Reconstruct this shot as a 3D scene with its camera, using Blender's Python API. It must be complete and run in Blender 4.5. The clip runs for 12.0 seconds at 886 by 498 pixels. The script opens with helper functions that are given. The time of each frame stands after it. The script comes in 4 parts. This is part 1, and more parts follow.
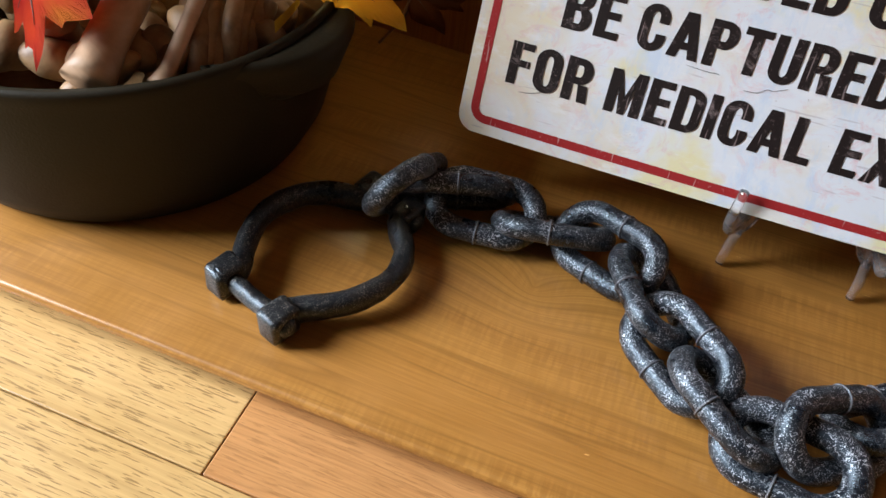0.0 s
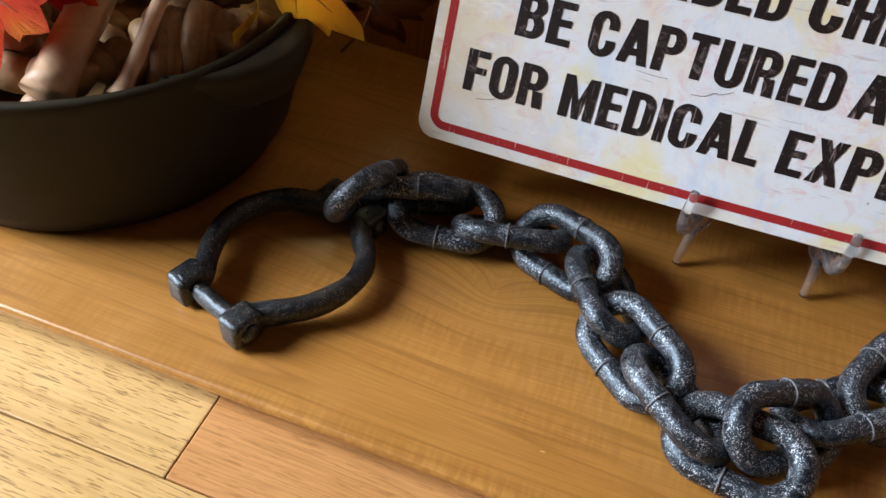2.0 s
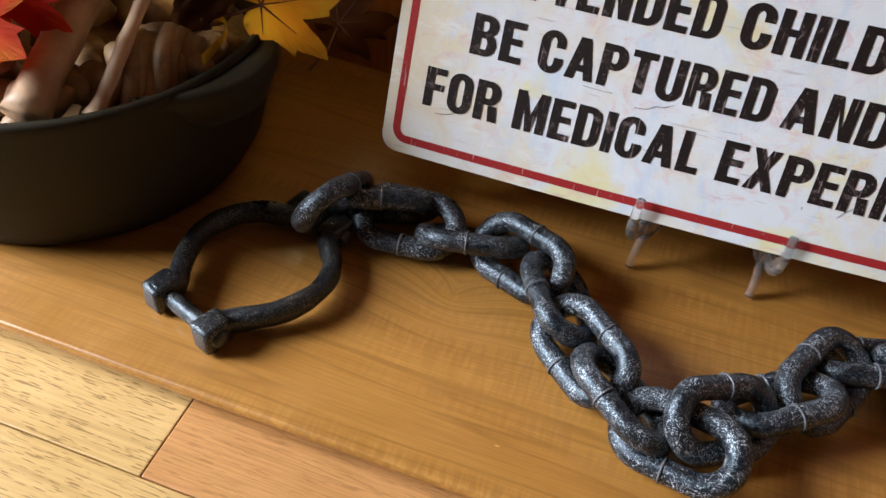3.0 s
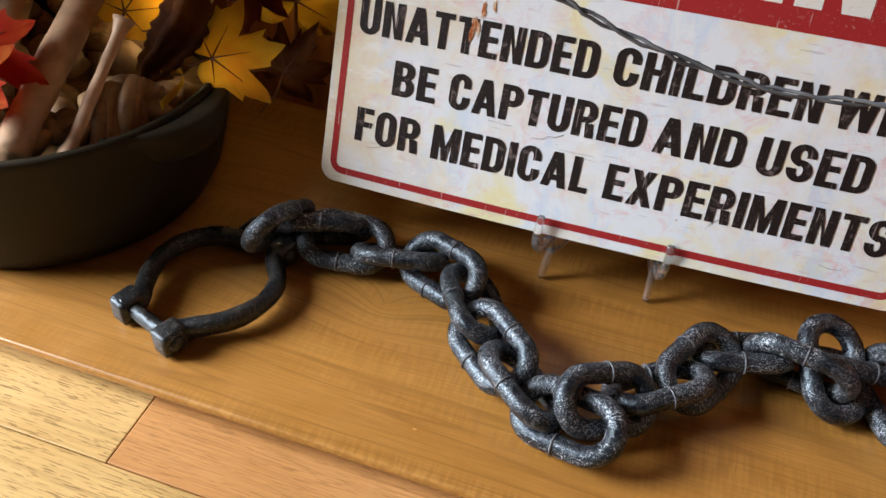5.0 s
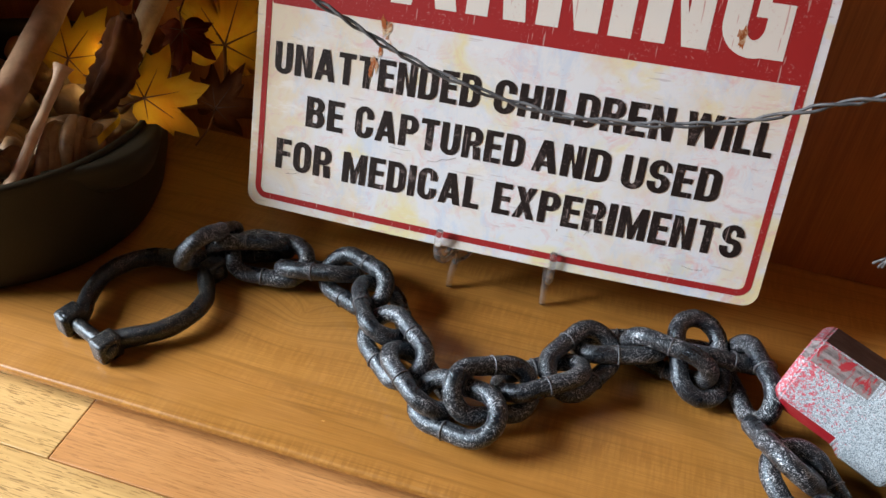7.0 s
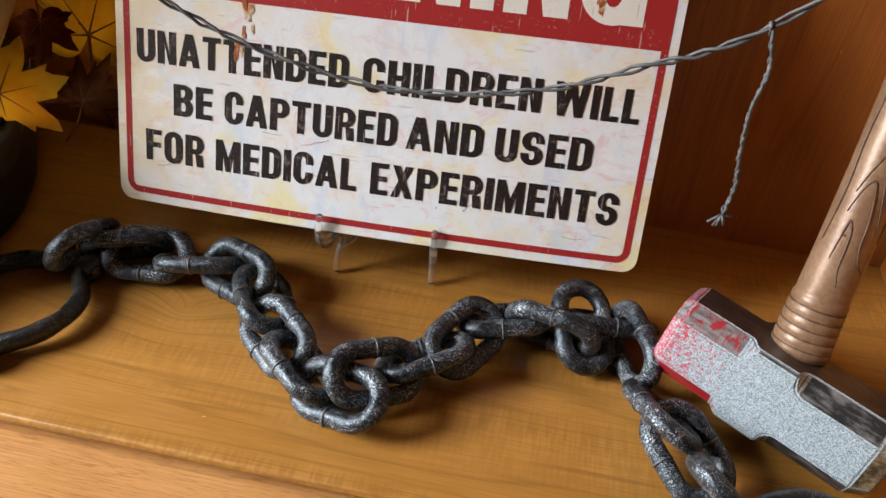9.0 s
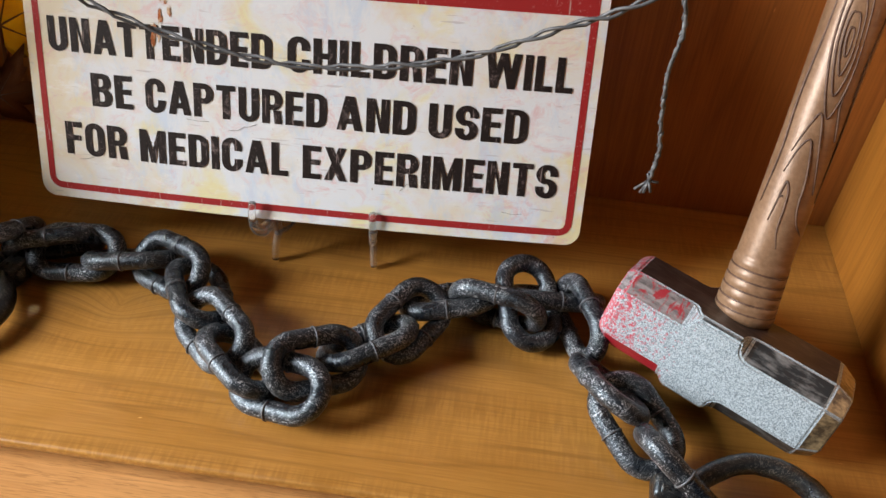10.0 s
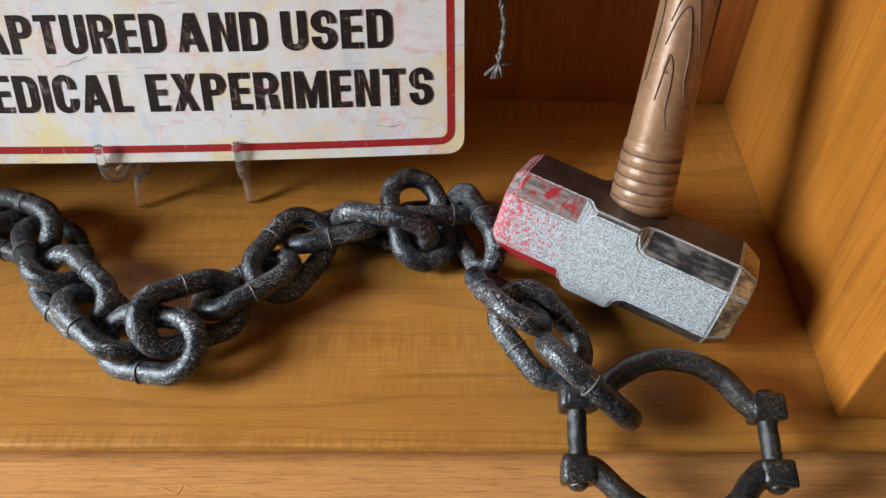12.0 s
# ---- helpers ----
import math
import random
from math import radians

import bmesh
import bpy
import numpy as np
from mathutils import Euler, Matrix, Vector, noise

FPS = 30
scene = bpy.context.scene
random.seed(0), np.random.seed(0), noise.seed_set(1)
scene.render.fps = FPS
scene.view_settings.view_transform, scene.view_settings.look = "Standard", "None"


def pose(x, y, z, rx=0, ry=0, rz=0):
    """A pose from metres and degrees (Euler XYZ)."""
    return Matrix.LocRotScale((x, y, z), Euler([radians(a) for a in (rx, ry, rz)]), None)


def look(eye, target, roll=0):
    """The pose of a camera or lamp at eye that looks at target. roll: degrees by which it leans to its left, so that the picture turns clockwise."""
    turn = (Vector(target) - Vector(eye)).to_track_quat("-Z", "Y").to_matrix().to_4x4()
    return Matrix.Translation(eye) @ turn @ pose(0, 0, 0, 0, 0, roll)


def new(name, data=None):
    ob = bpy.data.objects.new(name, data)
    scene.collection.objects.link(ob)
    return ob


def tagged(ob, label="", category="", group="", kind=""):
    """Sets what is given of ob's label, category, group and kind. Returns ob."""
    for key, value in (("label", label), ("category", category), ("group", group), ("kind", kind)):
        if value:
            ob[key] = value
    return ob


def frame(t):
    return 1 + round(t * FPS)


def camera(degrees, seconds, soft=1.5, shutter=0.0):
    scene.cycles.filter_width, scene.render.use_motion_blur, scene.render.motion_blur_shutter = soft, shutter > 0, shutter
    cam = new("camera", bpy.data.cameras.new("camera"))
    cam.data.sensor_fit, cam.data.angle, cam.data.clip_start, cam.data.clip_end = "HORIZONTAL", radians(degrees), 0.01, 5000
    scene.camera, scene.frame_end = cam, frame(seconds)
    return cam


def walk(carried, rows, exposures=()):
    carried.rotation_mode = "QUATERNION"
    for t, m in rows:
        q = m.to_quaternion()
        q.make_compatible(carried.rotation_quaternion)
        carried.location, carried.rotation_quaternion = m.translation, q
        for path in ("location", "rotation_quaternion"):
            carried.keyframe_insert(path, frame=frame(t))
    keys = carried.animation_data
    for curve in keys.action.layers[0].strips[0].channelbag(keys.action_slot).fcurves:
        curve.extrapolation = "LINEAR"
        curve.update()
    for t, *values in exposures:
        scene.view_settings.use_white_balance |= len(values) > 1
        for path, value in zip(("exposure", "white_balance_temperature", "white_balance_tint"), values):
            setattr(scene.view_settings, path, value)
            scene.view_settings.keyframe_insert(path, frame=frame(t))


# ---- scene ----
cam = camera(58.1, 12.0)
PATH = [
    (0, (-0.0250, -0.1484, 0.2595), (-0.1239, 0.1832, -0.1014), 7.78),
    (0.5, (-0.0256, -0.1486, 0.2595), (-0.1237, 0.1834, -0.1012), 7.88),
    (1, (-0.0241, -0.1476, 0.2597), (-0.1214, 0.1852, -0.1006), 7.87),
    (1.5, (-0.0191, -0.1473, 0.2614), (-0.1152, 0.1865, -0.0982), 7.73),
    (2, (-0.0111, -0.1490, 0.2647), (-0.1059, 0.1876, -0.0926), 7.52),
    (2.5, (-0.0036, -0.1509, 0.2716), (-0.0967, 0.1871, -0.0848), 7.35),
    (3, (0.0060, -0.1569, 0.2795), (-0.0865, 0.1842, -0.0742), 7.11),
    (5, (0.0529, -0.1916, 0.3115), (-0.0445, 0.1661, -0.0239), 5.76),
    (5.5, (0.0666, -0.1985, 0.3203), (-0.0313, 0.1625, -0.0115), 5.54),
    (6, (0.0806, -0.2049, 0.3280), (-0.0191, 0.1592, 0.0001), 5.16),
    (6.5, (0.0940, -0.2114, 0.3357), (-0.0062, 0.1565, 0.0123), 4.84),
    (7, (0.1122, -0.2178, 0.3403), (0.0126, 0.1521, 0.0190), 4.31),
    (9, (0.1457, -0.2058, 0.3374), (0.0822, 0.1674, 0.0108), 4.43),
    (9.5, (0.1526, -0.2004, 0.3360), (0.0998, 0.1711, 0.0055), 4.12),
    (10, (0.1592, -0.1947, 0.3308), (0.1179, 0.1745, -0.0038), 3.58),
    (10.5, (0.1707, -0.1851, 0.3248), (0.1416, 0.1789, -0.0168), 2.80),
    (11, (0.1798, -0.1790, 0.3191), (0.1631, 0.1781, -0.0304), 2.15),
    (11.5, (0.1843, -0.1736, 0.3132), (0.1775, 0.1752, -0.0449), 1.66),
    (12, (0.1855, -0.1709, 0.3067), (0.1862, 0.1690, -0.0600), 1.26),
]
walk(cam, [(t, look(eye, target, roll)) for t, eye, target, roll in PATH], [(0, -0.06, 6150, 10), (3, -0.06, 6200, 10), (5, -0.02, 6420, 10), (7, 0.0, 6500, 10), (9, 0.0, 6800, 10), (11, -0.02, 6880, 10), (12, -0.07, 6900, 10)])

# ---- light ----
world = bpy.data.worlds.new("world")
scene.world = world
world.use_nodes = True
wn, wl = world.node_tree.nodes, world.node_tree.links
sky = wn.new("ShaderNodeTexSky")
sky.sky_type, sky.sun_disc = "NISHITA", False
sky.sun_elevation, sky.sun_rotation = radians(31), radians(-73)
wl.new(sky.outputs[0], wn["Background"].inputs[0])
wn["Background"].inputs[1].default_value = 0.12


def window_light(x, y, z, width, height, power, target):
    lamp = bpy.data.lights.new("window_light", "AREA")
    lamp.shape, lamp.size, lamp.size_y, lamp.energy, lamp.color = "RECTANGLE", width, height, power, (0.92, 0.96, 1.0)
    ob = new("window_light", lamp)
    ob.matrix_world = look((x, y, z), target)
    return ob


window_light(-1.36, -0.42, 0.77, 0.62, 0.78, 76.0, (0.1, 0.05, 0.0))


# ---- materials ----
def material(name):
    m = bpy.data.materials.new(name)
    m.use_nodes = True
    return m, m.node_tree.nodes, m.node_tree.links, m.node_tree.nodes["Principled BSDF"]


def coords(n, l, scale=(1, 1, 1), turn=(0, 0, 0), shift=False):
    tc, mp = n.new("ShaderNodeTexCoord"), n.new("ShaderNodeMapping")
    mp.inputs["Scale"].default_value, mp.inputs["Rotation"].default_value = scale, turn
    l.new(tc.outputs["Object"], mp.inputs["Vector"])
    if shift:
        info, comb = n.new("ShaderNodeObjectInfo"), n.new("ShaderNodeVectorMath")
        comb.operation = "SCALE"
        comb.inputs[0].default_value = (37.0, 19.0, 11.0)
        l.new(info.outputs["Random"], comb.inputs["Scale"])
        l.new(comb.outputs[0], mp.inputs["Location"])
    return mp.outputs[0]


def noise_tex(n, l, vec, scale, detail=4.0, rough=0.55, warp=0.0):
    t = n.new("ShaderNodeTexNoise")
    t.inputs["Scale"].default_value, t.inputs["Detail"].default_value = scale, detail
    t.inputs["Roughness"].default_value, t.inputs["Distortion"].default_value = rough, warp
    l.new(vec, t.inputs["Vector"])
    return t.outputs["Fac"]


def ramp(n, l, fac, stops):
    r = n.new("ShaderNodeValToRGB")
    while len(r.color_ramp.elements) < len(stops):
        r.color_ramp.elements.new(0.5)
    for e, (p, c) in zip(r.color_ramp.elements, stops):
        e.position, e.color = p, (*c, 1) if len(c) == 3 else c
    l.new(fac, r.inputs[0])
    return r.outputs[0]


def grey(a):
    return (a, a, a)


def mix(n, l, fac, a, b, how="MIX"):
    m = n.new("ShaderNodeMix")
    m.data_type, m.blend_type = "RGBA", how
    for sock, v in ((m.inputs[0], fac), (m.inputs[6], a), (m.inputs[7], b)):
        if isinstance(v, (int, float)):
            sock.default_value = v
        elif isinstance(v, tuple):
            sock.default_value = (*v, 1)
        else:
            l.new(v, sock)
    return m.outputs[2]


def bump(n, l, bsdf, height, strength, distance=0.001):
    b = n.new("ShaderNodeBump")
    b.inputs["Strength"].default_value, b.inputs["Distance"].default_value = strength, distance
    l.new(height, b.inputs["Height"])
    l.new(b.outputs[0], bsdf.inputs["Normal"])


def wood(name, dark, mid, light, rough=0.34, lines=60.0, flecks=0.0, turn=(0, 0, 0), stretch=0.05, shift=True, coat=0.25, knots=(), ripple=0.0, strong=0.30):
    """Varnished timber with its grain along the local x axis, bent round the knots given."""
    m, n, l, b = material(name)
    v = coords(n, l, (1, 1, 1), turn, shift)
    for kx, ky in knots:
        sub, ln, ex = n.new("ShaderNodeVectorMath"), n.new("ShaderNodeVectorMath"), n.new("ShaderNodeMath")
        sub.operation, ln.operation, ex.operation = "SUBTRACT", "LENGTH", "POWER"
        sub.inputs[1].default_value = (kx, ky, 0)
        l.new(v, sub.inputs[0])
        l.new(sub.outputs[0], ln.inputs[0])
        sc = n.new("ShaderNodeMath")
        sc.operation = "MULTIPLY"
        sc.inputs[1].default_value = -45.0
        l.new(ln.outputs["Value"], sc.inputs[0])
        ex.inputs[0].default_value = 2.718
        l.new(sc.outputs[0], ex.inputs[1])
        push, add = n.new("ShaderNodeVectorMath"), n.new("ShaderNodeVectorMath")
        push.operation = "SCALE"
        push.inputs[0].default_value = (0.0, 0.022, 0.0)
        l.new(ex.outputs[0], push.inputs["Scale"])
        l.new(v, add.inputs[0])
        l.new(push.outputs[0], add.inputs[1])
        v = add.outputs[0]
    mp = n.new("ShaderNodeMapping")
    mp.inputs["Scale"].default_value = (stretch, 1, 1)
    l.new(v, mp.inputs["Vector"])
    g = mp.outputs[0]
    broad = noise_tex(n, l, g, 16, 3, 0.5, 0.4)
    base = ramp(n, l, broad, [(0.22, dark), (0.5, mid), (0.8, light)])
    # growth lines: uneven, thin and dark
    ring = noise_tex(n, l, g, lines, 2.5, 0.6, 0.25)
    saw = n.new("ShaderNodeMath")
    saw.operation = "PINGPONG"
    saw.inputs[1].default_value = 0.045
    l.new(ring, saw.inputs[0])
    rl = ramp(n, l, saw.outputs[0], [(0.0, grey(strong)), (0.012, grey(0.0))])
    base = mix(n, l, rl, base, tuple(c * 0.45 for c in dark))
    mp2 = n.new("ShaderNodeMapping")
    mp2.inputs["Scale"].default_value = (stretch * 0.5, 1, 1)
    l.new(v, mp2.inputs["Vector"])
    fine = noise_tex(n, l, mp2.outputs[0], 900, 3, 0.65)
    base = mix(n, l, ramp(n, l, fine, [(0.36, grey(0.42)), (0.62, grey(0.0))]), base, tuple(c * 0.75 for c in dark))
    cloud = noise_tex(n, l, v, 26, 4, 0.6)
    base = mix(n, l, ramp(n, l, cloud, [(0.35, grey(0.16)), (0.65, grey(0.0))]), base, tuple(c * 0.6 for c in dark))
    if flecks:
        mp3 = n.new("ShaderNodeMapping")
        mp3.inputs["Scale"].default_value = (0.075, 1, 1)
        l.new(v, mp3.inputs["Vector"])
        fl = noise_tex(n, l, mp3.outputs[0], 1500, 1.5, 0.45)
        fl = ramp(n, l, fl, [(0.590, grey(0.0)), (0.640, grey(flecks))])
        base = mix(n, l, fl, base, tuple(c * 0.45 for c in dark))
    if ripple:
        # planer chatter: faint bars across the grain, in patches
        mp5 = n.new("ShaderNodeMapping")
        mp5.inputs["Scale"].default_value = (1, 0.12, 1)
        l.new(v, mp5.inputs["Vector"])
        bars = ramp(n, l, noise_tex(n, l, mp5.outputs[0], 420, 2, 0.5), [(0.42, grey(ripple)), (0.58, grey(0.0))])
        patches = ramp(n, l, noise_tex(n, l, g, 30, 3, 0.5), [(0.42, grey(0.0)), (0.62, grey(1.0))])
        base = mix(n, l, mix(n, l, 1.0, bars, patches, "MULTIPLY"), base, tuple(c * 0.8 for c in dark))
    mp4 = n.new("ShaderNodeMapping")
    mp4.inputs["Scale"].default_value, mp4.inputs["Rotation"].default_value = (0.16, 1, 1), (0, 0, 0.12)
    l.new(v, mp4.inputs["Vector"])
    scuff = ramp(n, l, noise_tex(n, l, mp4.outputs[0], 210, 2, 0.7, 1.2), [(0.75, grey(0.0)), (0.79, grey(0.6))])
    base = mix(n, l, scuff, base, tuple(min(1, c * 1.5 + 0.03) for c in light))
    l.new(base, b.inputs["Base Color"])
    l.new(ramp(n, l, cloud, [(0.3, grey(rough - 0.07)), (0.7, grey(rough + 0.1))]), b.inputs["Roughness"])
    b.inputs["Coat Weight"].default_value, b.inputs["Coat Roughness"].default_value = coat, 0.2
    bump(n, l, b, fine, 0.14, 0.0005)
    return m


shelf_wood = wood("shelf_wood", (0.32, 0.133, 0.025), (0.465, 0.217, 0.044), (0.55, 0.278, 0.066), 0.38, 22, ripple=0.5, strong=0.36, shift=False, knots=((-0.050, 0.086),))
floor_wood = wood("floor_wood", (0.32, 0.145, 0.034), (0.43, 0.205, 0.052), (0.47, 0.23, 0.064), 0.36, 26, shift=False)
panel_wood = wood("panel_wood", (0.22, 0.066, 0.012), (0.37, 0.122, 0.024), (0.46, 0.165, 0.036), 0.42, 16, turn=(0, radians(90), 0), shift=False, coat=0.1)
side_wood = wood("side_wood", (0.28, 0.096, 0.014), (0.41, 0.158, 0.024), (0.47, 0.195, 0.034), 0.38, 26, turn=(0, radians(90), 0), shift=False)
beech = wood("beech", (0.54, 0.310, 0.105), (0.65, 0.415, 0.158), (0.71, 0.47, 0.195), 0.36, 10, flecks=0.8)
oak_red = wood("oak_red", (0.45, 0.195, 0.062), (0.56, 0.265, 0.088), (0.62, 0.32, 0.115), 0.36, 60, flecks=0.35)


def iron(name, base, rubbed, amount, rust):
    """Dark painted casting, dry-brushed with a pale metallic paint on its high spots."""
    m, n, l, b = material(name)
    v = coords(n, l, shift=True)
    speck = noise_tex(n, l, v, 980, 2, 0.5, 2.0)
    patch = noise_tex(n, l, v, 70, 3, 0.6)
    worn = ramp(n, l, speck, [(0.588, grey(0.0)), (0.615, grey(1.0))])
    where = ramp(n, l, patch, [(0.36, grey(0.08)), (0.62, grey(amount))])
    fac = mix(n, l, 1.0, worn, where, "MULTIPLY")
    ground = mix(n, l, ramp(n, l, noise_tex(n, l, v, 45, 3), [(0.5, grey(0.0)), (0.72, grey(0.6))]), base, rust)
    l.new(mix(n, l, fac, ground, rubbed), b.inputs["Base Color"])
    b.inputs["Metallic"].default_value = 0.0
    b.inputs["Specular IOR Level"].default_value = 0.65
    b.inputs["Specular Tint"].default_value = (0.72, 0.87, 1.0, 1)
    l.new(ramp(n, l, patch, [(0.3, grey(0.25)), (0.7, grey(0.38))]), b.inputs["Roughness"])
    bump(n, l, b, mix(n, l, 0.5, speck, noise_tex(n, l, v, 260, 3, 0.6)), 0.45, 0.0009)
    return m


link_iron = iron("link_iron", (0.0035, 0.0048, 0.0078), (0.68, 0.72, 0.78), 1.0, (0.007, 0.007, 0.0085))
shackle_iron = iron("shackle_iron", (0.0075, 0.0082, 0.0098), (0.44, 0.41, 0.36), 0.5, (0.028, 0.02, 0.014))
band_metal = iron("band_metal", (0.09, 0.09, 0.10), (0.45, 0.46, 0.48), 0.9, (0.1, 0.09, 0.08))


def plastic(name, colour, rough, fine=400.0, strength=0.15, gloss=0.5):
    m, n, l, b = material(name)
    v = coords(n, l)
    spots = noise_tex(n, l, v, 30, 4)
    l.new(mix(n, l, ramp(n, l, spots, [(0.35, grey(0.0)), (0.7, grey(0.5))]), colour, tuple(min(1, c * 1.5 + 0.004) for c in colour)), b.inputs["Base Color"])
    l.new(ramp(n, l, spots, [(0.3, grey(rough - 0.06)), (0.7, grey(rough + 0.1))]), b.inputs["Roughness"])
    b.inputs["Specular IOR Level"].default_value = gloss
    bump(n, l, b, noise_tex(n, l, v, fine, 2), strength, 0.0004)
    return m


cauldron_black = plastic("cauldron_black", (0.020, 0.0158, 0.0085), 0.52, 900, 0.3, 0.14)


def printed(name, colour, worn_colour, low, high, streaks=True):
    """Print on tin, rubbed and scratched through to worn_colour."""
    m, n, l, b = material(name)
    v = coords(n, l)
    a = noise_tex(n, l, v, 85, 8, 0.78, 0.8)
    fac = ramp(n, l, a, [(low, grey(0.0)), (high, grey(1.0))])
    specks = ramp(n, l, noise_tex(n, l, v, 620, 3, 0.7), [(0.60, grey(0.0)), (0.68, grey(0.55))])
    fac = mix(n, l, 1.0, fac, mix(n, l, 1.0, specks, ramp(n, l, noise_tex(n, l, v, 48, 3), [(0.42, grey(0.0)), (0.62, grey(1.0))]), "MULTIPLY"), "ADD")
    if streaks:
        for turn, scale, cut in ((28, 420, 0.70), (-12, 480, 0.71), (75, 460, 0.71), (-58, 400, 0.72)):
            s = noise_tex(n, l, coords(n, l, (1, 0.07, 1), (0, 0, radians(turn))), scale, 2, 0.6)
            fac = mix(n, l, 1.0, fac, ramp(n, l, s, [(cut, grey(0.0)), (cut + 0.025, grey(0.65))]), "ADD")
    l.new(mix(n, l, fac, colour, worn_colour), b.inputs["Base Color"])
    b.inputs["Roughness"].default_value, b.inputs["Specular IOR Level"].default_value = 0.6, 0.2
    return m


def tin_white():
    m, n, l, b = material("tin_white")
    v = coords(n, l)
    c = mix(n, l, ramp(n, l, noise_tex(n, l, v, 17, 4, 0.6, 0.6), [(0.53, grey(0.0)), (0.63, grey(0.8))]), (0.68, 0.71, 0.755), (0.72, 0.65, 0.32))
    sep, mr, ad = n.new("ShaderNodeSeparateXYZ"), n.new("ShaderNodeMapRange"), n.new("ShaderNodeMath")
    l.new(v, sep.inputs[0])
    mr.inputs[1].default_value, mr.inputs[2].default_value, mr.inputs[3].default_value, mr.inputs[4].default_value = 0.085, 0.0, 0.0, 0.25
    l.new(sep.outputs[0], mr.inputs[0])
    l.new(noise_tex(n, l, v, 24, 4, 0.6, 0.5), ad.inputs[0])
    l.new(mr.outputs[0], ad.inputs[1])
    c = mix(n, l, ramp(n, l, ad.outputs[0], [(0.50, grey(0.0)), (0.70, grey(0.65))]), c, (0.68, 0.56, 0.33))
    pink = noise_tex(n, l, coords(n, l, (1, 1.3, 1), (0, 0, 0.6)), 62, 8, 0.8, 1.2)
    where = ramp(n, l, noise_tex(n, l, v, 20, 2), [(0.40, grey(0.25)), (0.60, grey(1.0))])
    c = mix(n, l, mix(n, l, 1.0, ramp(n, l, pink, [(0.51, grey(0.0)), (0.62, grey(0.75))]), where, "MULTIPLY"), c, (0.66, 0.42, 0.44))
    blue = noise_tex(n, l, coords(n, l, (1, 0.45, 1), (0, 0, 0.9)), 46, 6, 0.75, 0.4)
    c = mix(n, l, ramp(n, l, blue, [(0.52, grey(0.0)), (0.64, grey(0.6))]), c, (0.50, 0.61, 0.76))
    pale = noise_tex(n, l, coords(n, l, (0.35, 1, 1), (0, 0, -1.1)), 120, 5, 0.7)
    c = mix(n, l, ramp(n, l, pale, [(0.56, grey(0.0)), (0.66, grey(0.6))]), c, (0.76, 0.765, 0.775))
    for turn, scale in ((20, 330), (-64, 380), (84, 420)):
        scr = noise_tex(n, l, coords(n, l, (0.06, 1, 1), (0, 0, radians(turn))), scale, 2, 0.6)
        c = mix(n, l, ramp(n, l, scr, [(0.71, grey(0.0)), (0.735, grey(0.45))]), c, (0.38, 0.34, 0.36))
    pit = noise_tex(n, l, v, 260, 3, 0.65)
    c = mix(n, l, ramp(n, l, pit, [(0.73, grey(0.0)), (0.75, grey(0.8))]), c, (0.25, 0.17, 0.12))
    l.new(c, b.inputs["Base Color"])
    b.inputs["Roughness"].default_value, b.inputs["Specular IOR Level"].default_value = 0.55, 0.25
    return m


sign_white = tin_white()
sign_red = printed("sign_red", (0.31, 0.020, 0.021), (0.52, 0.38, 0.36), 0.66, 0.72)
sign_black = printed("sign_black", (0.014, 0.009, 0.0085), (0.28, 0.215, 0.21), 0.57, 0.74)
sign_back = plastic("sign_back", (0.35, 0.35, 0.36), 0.4)
header_white = printed("header_white", (0.67, 0.66, 0.63), (0.46, 0.18, 0.16), 0.70, 0.73)
rust_paint = printed("rust_paint", (0.34, 0.09, 0.02), (0.62, 0.5, 0.35), 0.5, 0.58)


def clear_plastic():
    m, n, l, b = material("clear_plastic")
    b.inputs["Base Color"].default_value = (0.97, 0.97, 0.98, 1)
    b.inputs["Transmission Weight"].default_value, b.inputs["IOR"].default_value, b.inputs["Roughness"].default_value = 0.94, 1.49, 0.04
    return m


acrylic = clear_plastic()


def hammer_paint():
    """Silver speckled paint, with red spatter towards the struck end (local -x)."""
    m, n, l, b = material("hammer_paint")
    v = coords(n, l)
    s = noise_tex(n, l, v, 2000, 2, 0.6, 0.3)
    c = ramp(n, l, s, [(0.34, (0.12, 0.15, 0.175)), (0.48, (0.32, 0.385, 0.435)), (0.62, (0.55, 0.63, 0.69))])
    sep = n.new("ShaderNodeSeparateXYZ")
    l.new(v, sep.inputs[0])
    mr = n.new("ShaderNodeMapRange")
    mr.inputs[1].default_value, mr.inputs[2].default_value = 0.006, -0.056
    mr.inputs[3].default_value, mr.inputs[4].default_value = 0.0, 0.30
    l.new(sep.outputs[0], mr.inputs[0])
    ad = n.new("ShaderNodeMath")
    l.new(noise_tex(n, l, v, 640, 4, 0.7, 0.3), ad.inputs[0])
    l.new(mr.outputs[0], ad.inputs[1])
    c = mix(n, l, ramp(n, l, ad.outputs[0], [(0.70, grey(0.0)), (0.79, grey(0.85))]), c, (0.50, 0.03, 0.06))
    l.new(c, b.inputs["Base Color"])
    b.inputs["Metallic"].default_value, b.inputs["Roughness"].default_value = 0.2, 0.38
    bump(n, l, b, s, 0.5, 0.0005)
    return m


